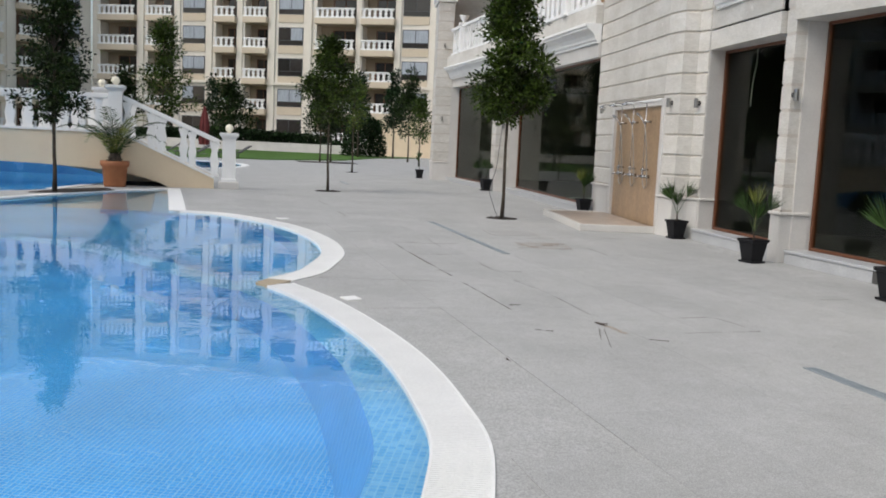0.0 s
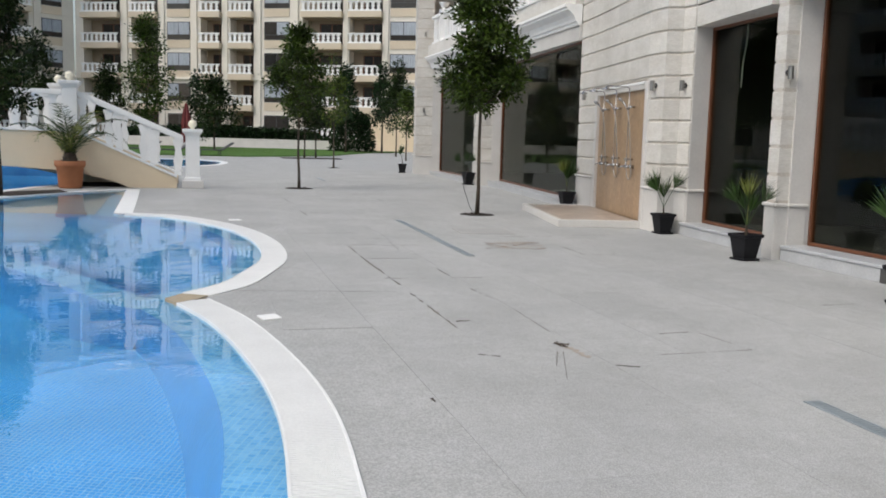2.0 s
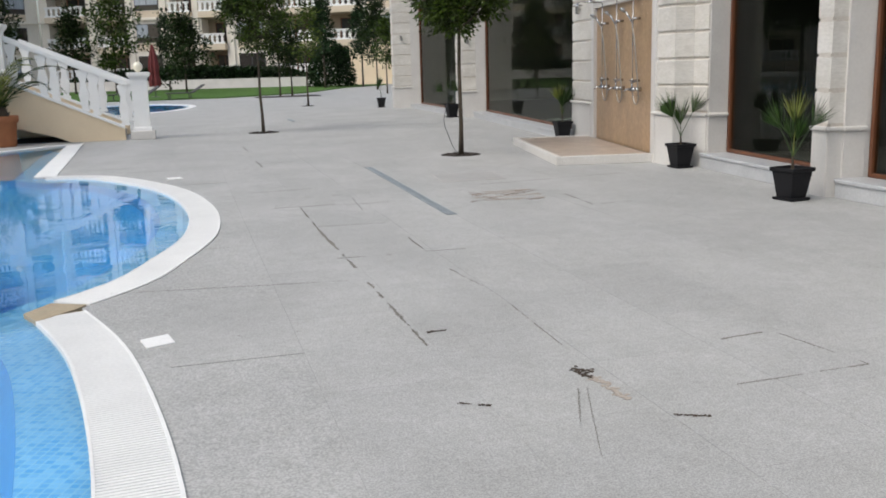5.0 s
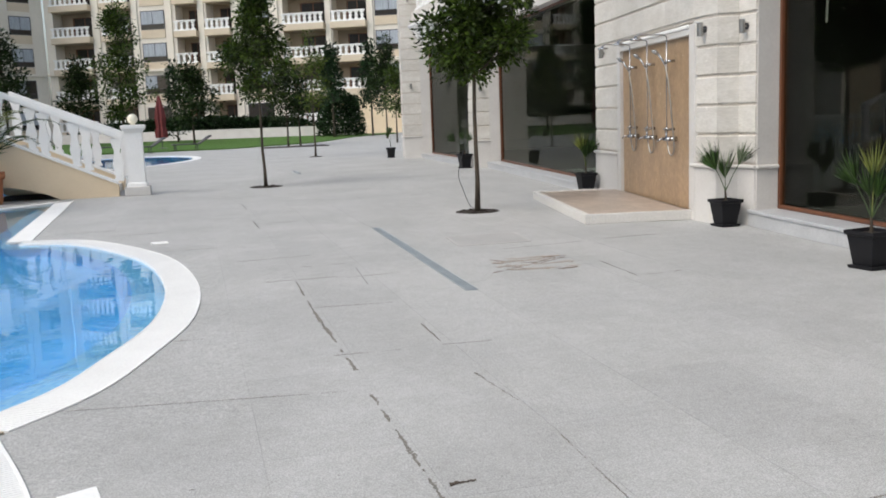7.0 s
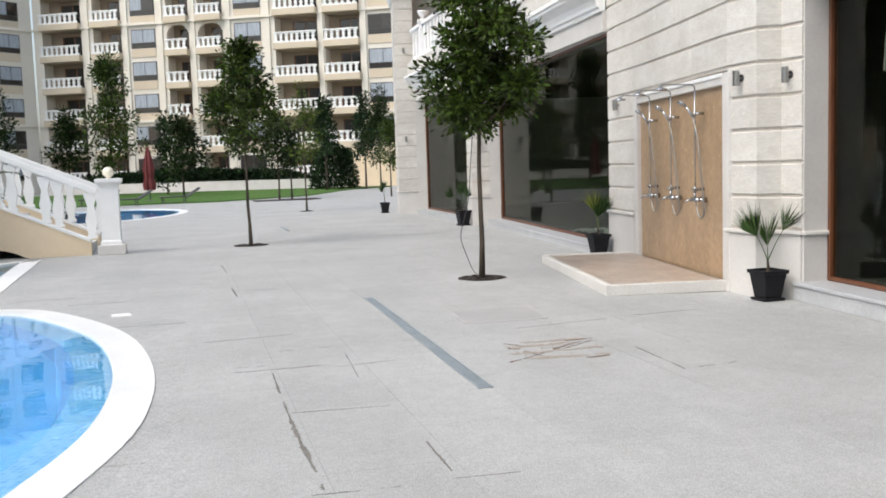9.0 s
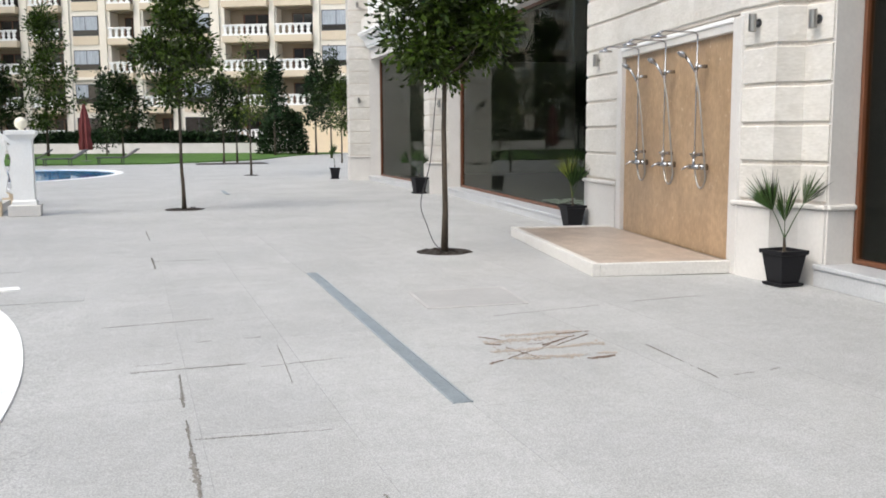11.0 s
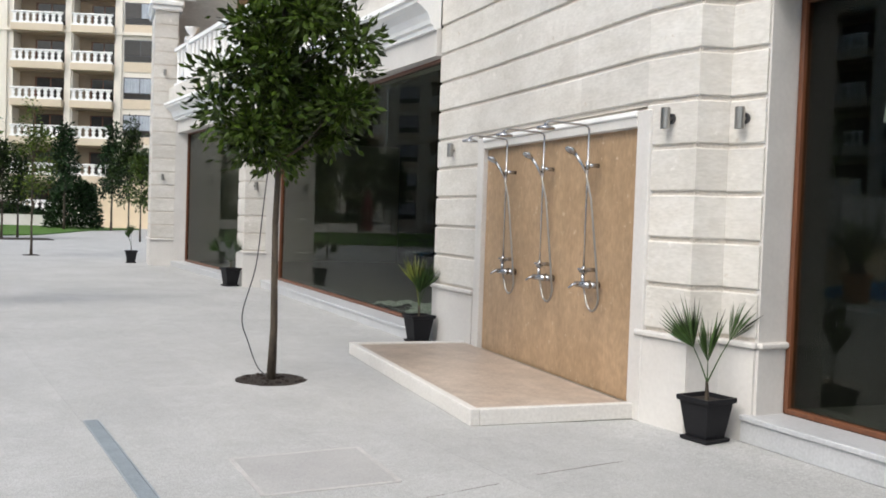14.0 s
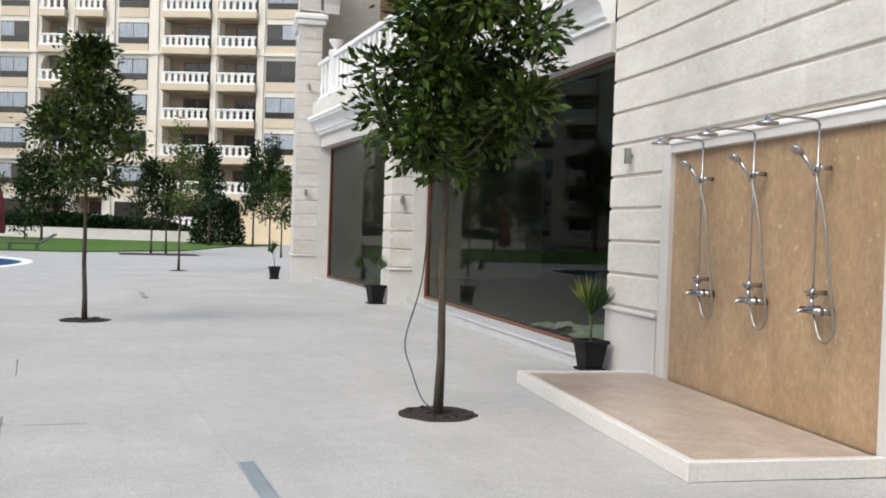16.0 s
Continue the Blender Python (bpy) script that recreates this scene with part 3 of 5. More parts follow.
# showers: brown panel, pale trim and raised tray
alcove = thing("shower_wall_panel", "brown travertine shower panel in a pale stone frame", "wall panel", kind="structure")
bm = bmesh.new()
box(bm, 0.19, panel_len - 0.12, 0.045, 0.07, 0.10, 2.265, m=m_panel)
part("panel", bm, TAN, alcove)
for s0, s1, z0, z1 in ((0.02, 0.19, 0.0, 2.39), (panel_len - 0.12, panel_len + 0.06, 0.0, 2.39), (0.19, panel_len - 0.12, 2.265, 2.39)):
    bm = bmesh.new()
    box(bm, s0, s1, -0.012, 0.065, z0, z1, 0.008, m=m_panel)
    part("trim", bm, STONE_PLAIN, alcove)
bm = bmesh.new()
box(bm, 0.19, panel_len - 0.12, -0.03, 0.02, 2.345, 2.392, 0.01, m=m_panel)
part("top_moulding", bm, WHITE, alcove)

tray = thing("shower_tray", "raised shower tray of brown travertine with a white stone kerb", "shower tray")
part("floor_slab", boxm(-1.27, 0.0, 0.02, 3.42, 0.0, 0.108), TRAY, tray)
part("kerb", boxm(-1.345, -1.272, -0.05, 3.50, 0.0, 0.125, 0.006), CURB, tray)
part("kerb", boxm(-1.271, 0.012, -0.05, 0.018, 0.0, 0.124, 0.006), CURB, tray)
part("kerb", boxm(-1.271, -0.02, 3.422, 3.50, 0.0, 0.124, 0.006), CURB, tray)


def window(number, a, b, z0, z1, label, casing=0.0):
    """A tall shop window in a brown frame, from a (far) to b (near)."""
    root = thing(f"window_{number}", label, "window", kind="structure")
    m, length = along(a, b)
    f = 0.042
    for s0, s1, q0, q1 in ((0, f, z0, z1), (length - f, length, z0, z1), (f, length - f, z0, z0 + f), (f, length - f, z1 - f, z1)):
        bm = bmesh.new()
        box(bm, s0, s1, 0.0, 0.08, q0, q1, 0.006, m=m)
        part("window_frame", bm, WOOD, root)
    bm = bmesh.new()
    box(bm, f, length - f, 0.035, 0.047, z0 + f, z1 - f, m=m)
    pane = part("pane", bm, GLASS, root)
    pane.visible_shadow = False
    bm = bmesh.new()
    box(bm, -0.05, length + 0.05, -0.34, 0.1, 0.0, z0 - 0.04, m=m)
    part("sill_base", bm, SILL, root)
    bm = bmesh.new()
    box(bm, -0.05, length + 0.05, -0.36, 0.0, z0 - 0.04, z0, 0.006, m=m)
    part("window_sill", bm, SILL, root)
    return m, length


WTOP = 3.47
window(1, (-1.84, 18.95), (-1.0, 13.05), 0.13, WTOP, "tall shop window in a brown frame between stone piers")
window(2, (-0.57, 12.25), (0.0, 4.45), 0.15, WTOP, "wide tall shop window in a brown wooden frame")
window(3, (0.74, -0.87), (0.98, -3.55), 0.19, 3.16, "tall dark shop window in a brown wooden frame")
window(4, (1.02, -3.80), (1.55, -6.6), 0.19, 3.30, "tall dark shop window in a brown wooden frame")

# piers between the windows
piers = thing("wall_piers", "cream travertine piers with grooved courses between the shop windows", "wall", kind="structure")
coursed(piers, (-2.72, 20.6), (-2.72, 19.0), 0.6, seed=21, z1=7.0)
coursed(piers, (-2.72, 19.0), (-2.14, 18.98), 0.9, seed=22, z1=7.0)
flat_wall(piers, "casing", (-2.14, 18.95), (-1.84, 18.94), 0.9, 0.0, WTOP + 0.4, STONE_PLAIN)
coursed(piers, (-1.27, 13.2), (-1.25, 12.35), 0.5, seed=23, z1=3.8)
coursed(piers, (-1.25, 12.35), (-0.83, 12.33), 0.8, seed=24, z1=3.8)
flat_wall(piers, "casing", (-0.83, 12.31), (-0.57, 12.30), 0.8, 0.0, WTOP + 0.4, STONE_PLAIN)
coursed(piers, (0.58, -3.50), (0.60, -3.76), 0.4, seed=25)
coursed(piers, (0.60, -3.76), (0.78, -3.75), 0.24, seed=26)
flat_wall(piers, "casing", (0.765, -3.775), (1.04, -3.77), 0.24, 0.0, ROOF_Z, STONE_PLAIN)
flat_wall(piers, "casing", (0.476, -0.905), (0.76, -0.86), 0.2, 0.0, ROOF_Z, STONE_PLAIN)
for a, b in (((0.468, -0.905), (0.735, -0.864)), ((0.757, -3.777), (0.985, -3.773))):
    m, length = along(a, b)
    bm = bmesh.new()
    box(bm, 0, length, -0.012, 0.03, -0.02, FIRST - 0.075, m=m)
    part("casing_plinth", bm, STONE_PLAIN, piers)
    bm = bmesh.new()
    box(bm, -0.01, length + 0.01, -0.045, 0.03, FIRST - 0.07, FIRST - 0.025, 0.012, m=m)
    part("ledge", bm, STONE_PLAIN, piers)
coursed(piers, (1.35, -6.6), (1.6, -7.6), 0.4, seed=27)
flat_wall(piers, "blank_wall", (1.62, -7.6), (5.5, -24.0), 0.4, 0.0, ROOF_Z, STONE)

# walls over the windows
over = thing("wall_lintels", "pale limestone bands over the shop windows", "wall", kind="structure")
flat_wall(over, "lintel", (-2.1, 18.93), (-1.2, 13.15), 0.5, WTOP, 3.80, STONE_PLAIN)
flat_wall(over, "lintel", (-0.95, 12.30), (-0.12, 4.46), 0.5, WTOP, 3.80, STONE_PLAIN)
flat_wall(over, "lintel", (0.46, -0.92), (0.52, -3.44), 0.5, 3.16, 3.46, STONE)
courses_over(over, (0.46, -0.92), (0.52, -3.44), 3.46, ROOF_Z, 31)
flat_wall(over, "lintel", (0.54, -3.80), (1.3, -6.6), 0.5, 3.30, 3.75, STONE)
flat_wall(over, "upper_wall", (0.54, -3.80), (1.3, -6.6), 0.5, 4.2, ROOF_Z, STONE)


def moulding(root, a, b, z0, label=""):
    """A white classical cornice: stepped fillets with a hollow between."""
    m, length = along(a, b)
    prof = [(0.05, 0.0), (-0.05, 0.0), (-0.05, 0.05), (-0.09, 0.07), (-0.10, 0.12), (-0.14, 0.20), (-0.22, 0.27), (-0.28, 0.30), (-0.28, 0.345), (-0.32, 0.36), (-0.32, 0.42), (0.05, 0.42)]
    bm = bmesh.new()
    rows = [[bm.verts.new((x, y, z0 + z)) for y, z in prof] for x in (0, length)]
    n = len(prof)
    for i in range(n):
        bm.faces.new((rows[0][i], rows[1][i], rows[1][(i + 1) % n], rows[0][(i + 1) % n]))
    bm.faces.new(rows[0][::-1])
    bm.faces.new(rows[1])
    bmesh.ops.transform(bm, matrix=m, verts=bm.verts[:])
    bmesh.ops.recalc_face_normals(bm, faces=bm.faces[:])
    return part("cornice", bm, WHITE, root, label)


cornices = thing("cornice_band", "white moulded cornice with a cream band under the balconies", "cornice", kind="structure")
moulding(cornices, (-2.15, 18.93), (-1.2, 13.0), 3.78)
moulding(cornices, (-1.2, 13.0), (-0.95, 12.3), 3.78)
moulding(cornices, (-0.95, 12.3), (-0.12, 4.46), 3.78)
moulding(cornices, (0.47, -1.15), (0.55, -3.75), 3.78)
moulding(cornices, (0.55, -3.75), (1.3, -6.6), 3.78)
for a, b in (((-2.35, 18.93), (-1.4, 13.0)), ((-1.4, 13.0), (-1.15, 12.3)), ((-1.15, 12.3), (-0.22, 4.46))):
    flat_wall(cornices, "band", a, b, 1.6, 4.205, 4.60, STONE)


def baluster(z0, h):
    """A wide flat baluster with a carved waist."""
    bm = bmesh.new()
    prof = ((0.115, 0.0), (0.115, 0.06), (0.085, 0.10), (0.135, 0.30), (0.10, 0.52), (0.075, 0.70), (0.115, 0.88), (0.13, 0.94), (0.13, 1.0))
    rows = [[bm.verts.new((sx * w, sy * 0.045, z0 + q * h)) for sx, sy in ((-1, -1), (1, -1), (1, 1), (-1, 1))] for w, q in prof]
    for a, b in zip(rows, rows[1:]):
        for i in range(4):
            bm.faces.new((a[i], a[(i + 1) % 4], b[(i + 1) % 4], b[i]))
    bm.faces.new(rows[0][::-1])
    bm.faces.new(rows[-1])
    return bm


def urn_pedestal(root, x, y, z0):
    bm = square_loft([(0.17, z0), (0.17, z0 + 0.06), (0.13, z0 + 0.09), (0.13, z0 + 0.92), (0.17, z0 + 0.97), (0.17, z0 + 1.05)])
    bmesh.ops.translate(bm, vec=(x, y, 0), verts=bm.verts[:])
    part("pedestal", bm, WHITE, root)
    bm = lathe([(0.08, 0), (0.08, 0.03), (0.05, 0.06), (0.12, 0.12), (0.17, 0.22), (0.18, 0.25)], 14, Matrix.Translation((x, y, z0 + 1.05)))
    part("bowl", bm, WHITE, root, smooth=True)


def balustrade(name, a, b, z0, label, pedestals):
    root = thing(name, label, "balustrade")
    m, length = along(a, b)
    for q0, q1, w in ((z0, z0 + 0.08, 0.10), (z0 + 0.88, z0 + 0.98, 0.11)):
        bm = bmesh.new()
        box(bm, 0, length, -w, w, q0, q1, 0.012, m=m)
        part("rail", bm, WHITE, root)
    n = int(length / 0.36)
    proto = None
    for i in range(n):
        s = (i + 0.5) * length / n
        if any(abs(s - p) < 0.22 for p in pedestals):
            continue
        if proto is None:
            proto = part("baluster", baluster(z0 + 0.08, 0.80), WHITE, root)
            ob = proto
        else:
            ob = proto.copy()
            scene.collection.objects.link(ob)
        ob.matrix_basis = m @ Matrix.Translation((s, 0, 0))
    for p in pedestals:
        q = m @ Vector((p, 0, 0))
        urn_pedestal(root, q.x, q.y, z0)
    return root


balustrade("balcony_balustrade", (-2.15, 18.6), (-1.28, 13.0), 4.60, "white balcony balustrade with a bowl on its pedestal", [1.4])
balustrade("balcony_balustrade", (-1.28, 13.0), (-0.12, 4.6), 4.60, "white balcony balustrade over the wide shop window", [3.0, 6.5])
loggia = thing("wall_loggia", "shaded loggia wall behind the balcony", "wall", kind="structure")
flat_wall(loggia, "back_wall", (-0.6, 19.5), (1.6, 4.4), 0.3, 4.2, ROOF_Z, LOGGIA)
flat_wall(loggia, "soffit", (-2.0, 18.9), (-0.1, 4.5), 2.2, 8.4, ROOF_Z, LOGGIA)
for a, b in (((-2.12, 18.88), (-1.28, 13.0)), ((-1.28, 13.0), (-0.12, 4.5))):
    # an elliptical arch over the balcony
    m, length = along(a, b)
    curve = [(length * (0.5 - 0.5 * math.cos(math.pi * k / 20)), 6.9 + 1.5 * math.sin(math.pi * k / 20)) for k in range(21)]
    bm = bmesh.new()
    rows = [[bm.verts.new(m @ Vector((q, y, z))) for q, z in line] for line, y in ((curve, 0.0), ([(q, ROOF_Z) for q, z in curve], 0.0), ([(q, ROOF_Z) for q, z in curve], 0.4), (curve, 0.4))]
    for r, t in zip(rows, rows[1:] + rows[:1]):
        for k in range(20):
            bm.faces.new((r[k], r[k + 1], t[k + 1], t[k]))
    bmesh.ops.recalc_face_normals(bm, faces=bm.faces[:])
    part("arch", bm, WHITE, loggia, "white plastered arch over the balcony")
cap = thing("pier_capital", "moulded stone capital on the far pier", "capital", kind="structure")
part("capital", boxm(-2.84, -2.0, 18.86, 20.7, 6.72, 6.86, 0.03), WHITE, cap)
part("neck", boxm(-2.79, -2.05, 18.91, 20.7, 6.60, 6.715, 0.02), WHITE, cap)
part("upper_shaft", boxm(-2.70, -2.2, 19.0, 20.6, 6.86, ROOF_Z), STONE, cap)

# rooms behind the glass
rooms = thing("wall_rooms", "empty shop rooms behind the glass, coloured near-black for their dimness", "room", kind="structure")
bm = bmesh.new()
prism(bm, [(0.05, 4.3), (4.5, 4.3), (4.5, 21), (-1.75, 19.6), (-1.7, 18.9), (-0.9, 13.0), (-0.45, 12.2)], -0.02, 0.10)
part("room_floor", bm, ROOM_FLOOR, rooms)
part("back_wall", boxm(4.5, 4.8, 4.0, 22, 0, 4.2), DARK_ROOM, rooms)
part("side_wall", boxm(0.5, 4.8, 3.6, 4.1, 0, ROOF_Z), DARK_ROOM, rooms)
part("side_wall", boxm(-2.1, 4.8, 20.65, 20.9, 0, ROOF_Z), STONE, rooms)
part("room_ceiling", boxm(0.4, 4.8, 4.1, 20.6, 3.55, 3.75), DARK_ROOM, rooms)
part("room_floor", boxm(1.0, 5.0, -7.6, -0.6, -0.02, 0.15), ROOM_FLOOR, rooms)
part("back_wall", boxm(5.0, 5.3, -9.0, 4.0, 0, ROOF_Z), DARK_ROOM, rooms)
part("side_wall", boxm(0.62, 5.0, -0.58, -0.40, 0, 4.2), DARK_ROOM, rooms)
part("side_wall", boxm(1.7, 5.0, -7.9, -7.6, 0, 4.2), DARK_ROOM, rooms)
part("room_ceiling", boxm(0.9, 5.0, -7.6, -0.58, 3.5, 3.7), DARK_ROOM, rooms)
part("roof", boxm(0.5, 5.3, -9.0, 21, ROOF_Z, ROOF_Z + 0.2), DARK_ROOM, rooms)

# loose plastic sheets left on the shop floor, and a hanging cord
rnd = random.Random(71)
for k in range(7):
    root = thing("plastic_sheet", "crumpled pale plastic sheet on the shop floor", "plastic sheet", "sheets behind the window", at=Matrix.Translation((0.45 + 0.25 * (k % 3), 5.0 + 0.42 * k, 0.105)) @ pose(0, 0, 0, 0, 0, rnd.uniform(0, 180)))
    bm = bmesh.new()
    grid = [[bm.verts.new((-0.35 + 0.1 * i + rnd.uniform(-0.03, 0.03), -0.25 + 0.1 * j + rnd.uniform(-0.03, 0.03), rnd.uniform(0.0, 0.09))) for j in range(6)] for i in range(8)]
    for i in range(7):
        for j in range(5):
            bm.faces.new((grid[i][j], grid[i + 1][j], grid[i + 1][j + 1], grid[i][j + 1]))
    part("sheet", bm, PAPER, root)
bm = bmesh.new()
tube(bm, spline([(1.0, -1.5, 3.5), (1.02, -1.52, 3.0), (1.0, -1.47, 2.6), (1.02, -1.40, 2.25)], 5), 0.012, 6)
tagged(part("hanging_cord", bm, WHITE), "white cord hanging behind the shop window", "cord")

# ---- far apartment buildings ----


def apartment(name, origin, yaw, columns, storeys, base, height, label, width, depth=14.0, arches=()):
    """columns: rows of (kind, left, right) along the facade; kind is window or balcony."""
    root = thing(name, label, "apartment building", at=Matrix.Translation(origin) @ pose(0, 0, 0, 0, 0, yaw))
    top = base + storeys * height + 0.6
    u0, u1 = width
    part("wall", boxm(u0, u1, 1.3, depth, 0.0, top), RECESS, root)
    part("roof", boxm(u0 - 0.5, u1 + 0.5, -0.7, depth + 0.5, top, top + 0.35, 0.05), WHITE, root)
    # front wall between the balcony openings
    open_spans = [(a, b) for kind, a, b in columns if kind == "balcony"]
    cuts = [u0] + [e for span in open_spans for e in span] + [u1]
    for a, b in zip(cuts[::2], cuts[1::2]):
        part("front_wall", boxm(a, b, 0.0, 1.3, 0.0, top), FACADE, root)
    for a, b in open_spans:
        part("parapet", boxm(a, b, 0.0, 1.3, top - 0.75, top), FACADE, root)
        part("ground_wall", boxm(a, b, 0.3, 1.3, 0.0, base - 0.5), FACADE, root)
    for a, b in zip(columns, columns[1:]):
        e = (a[2] + b[1]) / 2
        w = min(0.2, (b[1] - a[2]) / 2 - 0.02)
        part("pilaster", boxm(e - w, e + w, -0.14, 0.004, 0.0, top - 0.3), FACADE, root)
    for k in (2, 5):
        z = base + k * height - 0.5
        for a, b in zip(cuts[::2], cuts[1::2]):
            part("string_course", boxm(a, b, -0.22, -0.002, z, z + 0.22), FACADE, root)
    made = {}
    for k in range(storeys):
        z = base + k * height
        for kind, a, b in columns:
            w = round(b - a, 2)
            if kind == "window":
                key = ("window", w)
                if key not in made:
                    f = part("window", boxm(0, w, -0.05, 0.03, 0.30, 1.85), DARK_METAL, root)
                    g = part("pane", boxm(0.07, w / 2 - 0.03, -0.065, -0.045, 0.75, 1.78), FAR_GLASS, f)
                    g2 = part("pane", boxm(w / 2 + 0.03, w - 0.07, -0.065, -0.045, 0.75, 1.78), FAR_GLASS, f)
                    g3 = part("pane", boxm(0.07, w - 0.07, -0.065, -0.045, 0.37, 0.69), FAR_GLASS, f)
                    sp = part("spandrel", boxm(0, w, -0.06, 0.03, -0.42, 0.28), OCHRE, f)
                    made[key] = [f, g, g2, g3, sp]
                    f.matrix_basis = Matrix.Translation((a, 0, z))
                else:
                    copies = {}
                    for o in made[key]:
                        c = o.copy()
                        scene.collection.objects.link(c)
                        c.parent = copies.get(o.parent, root)
                        copies[o] = c
                    copies[made[key][0]].matrix_basis = Matrix.Translation((a, 0, z))
                    for q in (1, 2):
                        if (k * 7 + int(a * 3) + q * (k % 2)) % 4 != 0:
                            copies[made[key][q]].data = copies[made[key][q]].data.copy()
                            copies[made[key][q]].data.materials[0] = CURTAIN_SKY
            else:
                key = ("balcony", w)
                if key not in made:
                    # projecting slab, door in the recess, and a white carved parapet
                    f = part("balcony", boxm(-0.02, w + 0.02, -0.55, 1.29, -0.50, 0.0, 0.02), OCHRE, root)
                    r = part("door_frame", boxm(w * 0.30, w - 0.10, 1.24, 1.29, 0.0, 1.80), WOOD, f)
                    d = part("balcony_door", boxm(w * 0.34, w * 0.60, 1.22, 1.235, 0.0, 1.74), FAR_GLASS, f)
                    c1 = part("balcony_door", boxm(w * 0.63, w - 0.16, 1.22, 1.235, 0.0, 1.74), FAR_GLASS, f)
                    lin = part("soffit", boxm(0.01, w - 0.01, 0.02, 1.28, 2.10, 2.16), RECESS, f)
                    r1 = part("rail", boxm(0, w, -0.54, -0.38, 0.74, 0.86, 0.02), WHITE, f)
                    r2 = part("rail", boxm(0, w, -0.52, -0.40, 0.0, 0.12), WHITE, f)
                    made[key] = [f, r, d, c1, lin, r1, r2]
                    n = max(3, int(w / 0.42))
                    for i in range(n):
                        c = (i + 0.5) * w / n
                        bm = bmesh.new()
                        box(bm, c - 0.15, c + 0.15, -0.49, -0.43, 0.10, 0.22)
                        box(bm, c - 0.085, c + 0.085, -0.49, -0.43, 0.22, 0.34)
                        box(bm, c - 0.13, c + 0.13, -0.49, -0.43, 0.34, 0.50)
                        box(bm, c - 0.085, c + 0.085, -0.49, -0.43, 0.50, 0.62)
                        box(bm, c - 0.16, c + 0.16, -0.49, -0.43, 0.62, 0.75)
                        made[key].append(part("baluster", bm, WHITE, f))
                    f.matrix_basis = Matrix.Translation((a, 0, z))
                else:
                    copies = {}
                    for o in made[key]:
                        c = o.copy()
                        scene.collection.objects.link(c)
                        c.parent = copies.get(o.parent, root)
                        copies[o] = c
                    copies[made[key][0]].matrix_basis = Matrix.Translation((a, 0, z))
    for a, b in arches:
        bm = bmesh.new()
        z = base + 4 * height
        w, n = b - a, 14
        curve = [(a + w * (0.5 - 0.46 * math.cos(math.pi * i / n)), z + 1.42 + 0.62 * math.sin(math.pi * i / n)) for i in range(n + 1)]
        curve = [(a, z + 1.42)] + curve + [(b, z + 1.42)]
        rows = [[bm.verts.new((x, y, q)) for x, q in line] for line, y in ((curve, -0.03), ([(x, z + 2.18) for x, q in curve], -0.03), ([(x, z + 2.18) for x, q in curve], 0.2), (curve, 0.2))]
        for r, s in zip(rows, rows[1:] + rows[:1]):
            for i in range(len(curve) - 1):
                bm.faces.new((r[i], r[i + 1], s[i + 1], s[i]))
        bmesh.ops.recalc_face_normals(bm, faces=bm.faces[:])
        part("arch", bm, FACADE, root)
    return root


COLS = [("balcony", -31.6, -27.9), ("balcony", -26.8, -24.2), ("window", -23.3, -21.1), ("balcony", -20.1, -18.1), ("balcony", -17.3, -15.1), ("window", -14.1, -11.8), ("balcony", -10.6, -7.0), ("balcony", -6.4, -3.5), ("window", -2.8, -0.5), ("balcony", 0.4, 3.6), ("window", 4.4, 6.4)]
apartment("apartment_building", (0, 64, 0), -17, COLS, 7, 0.91, 2.67, "ivory apartment building with white balconies and peach bands", (-32.4, 8.0), arches=((-20.1, -18.1), (-17.3, -15.1)))
WING = [("balcony", -20.0, -16.8), ("window", -15.4, -13.4), ("balcony", -12.0, -8.8), ("balcony", -7.4, -4.4), ("window", -3.2, -1.2)]
wing_at = Vector((0, 64, 0)) + Vector((0.956, -0.292, 0)) * -32.6
apartment("apartment_wing", (wing_at.x, wing_at.y, 0), 52, WING, 7, 0.91, 2.67, "ivory side wing of the apartment building with dark windows", (-22.0, 0.0))
# buildings across the pools, seen mirrored in the shop windows
apartment("apartment_building_west", (-38, -12, 0), 96, COLS, 6, 0.90, 2.7, "ivory apartment building with white balconies across the pools", (-33, 8.5))
apartment("apartment_building_west", (-40, 27, 0), 92, COLS[2:], 6, 0.90, 2.7, "ivory apartment building with white balconies across the pools", (-24, 8.5))

# ---- lawn, hedge, low wall ----
lawn_edge = [tuple((Vector((0, 44, 0)) + GU * u + GW * w)[:2]) for u, w in ((-26, -4.0), (-12, -5.5), (-7, -1.0), (-3, 9.0), (1.0, 14.0), (1.0, 15.5), (-32, 26.0))]
bm = bmesh.new()
prism(bm, lawn_edge, -0.01, 0.05)
bmesh.ops.recalc_face_normals(bm, faces=bm.faces[:])
tagged(part("lawn", bm, LAWN), "mown green lawn before the apartment building", "lawn", kind="structure")
low = thing("garden_wall", "low pale garden wall behind the lawn", "wall", kind="structure")
FU = Vector((0.956, -0.292, 0))
a, b = Vector((0, 58, 0)) + FU * -30, Vector((0, 58, 0)) + FU * -5
flat_wall(low, "wall", a, b, 0.3, 0, 0.75, STONE_PLAIN)
a, b = Vector((0, 60.5, 0)) + FU * -4.5, Vector((0, 60.5, 0)) + FU * 9
flat_wall(low, "ramp_wall", a, b, 0.4, 0, 3.0, STUCCO)

# ---- plants ----


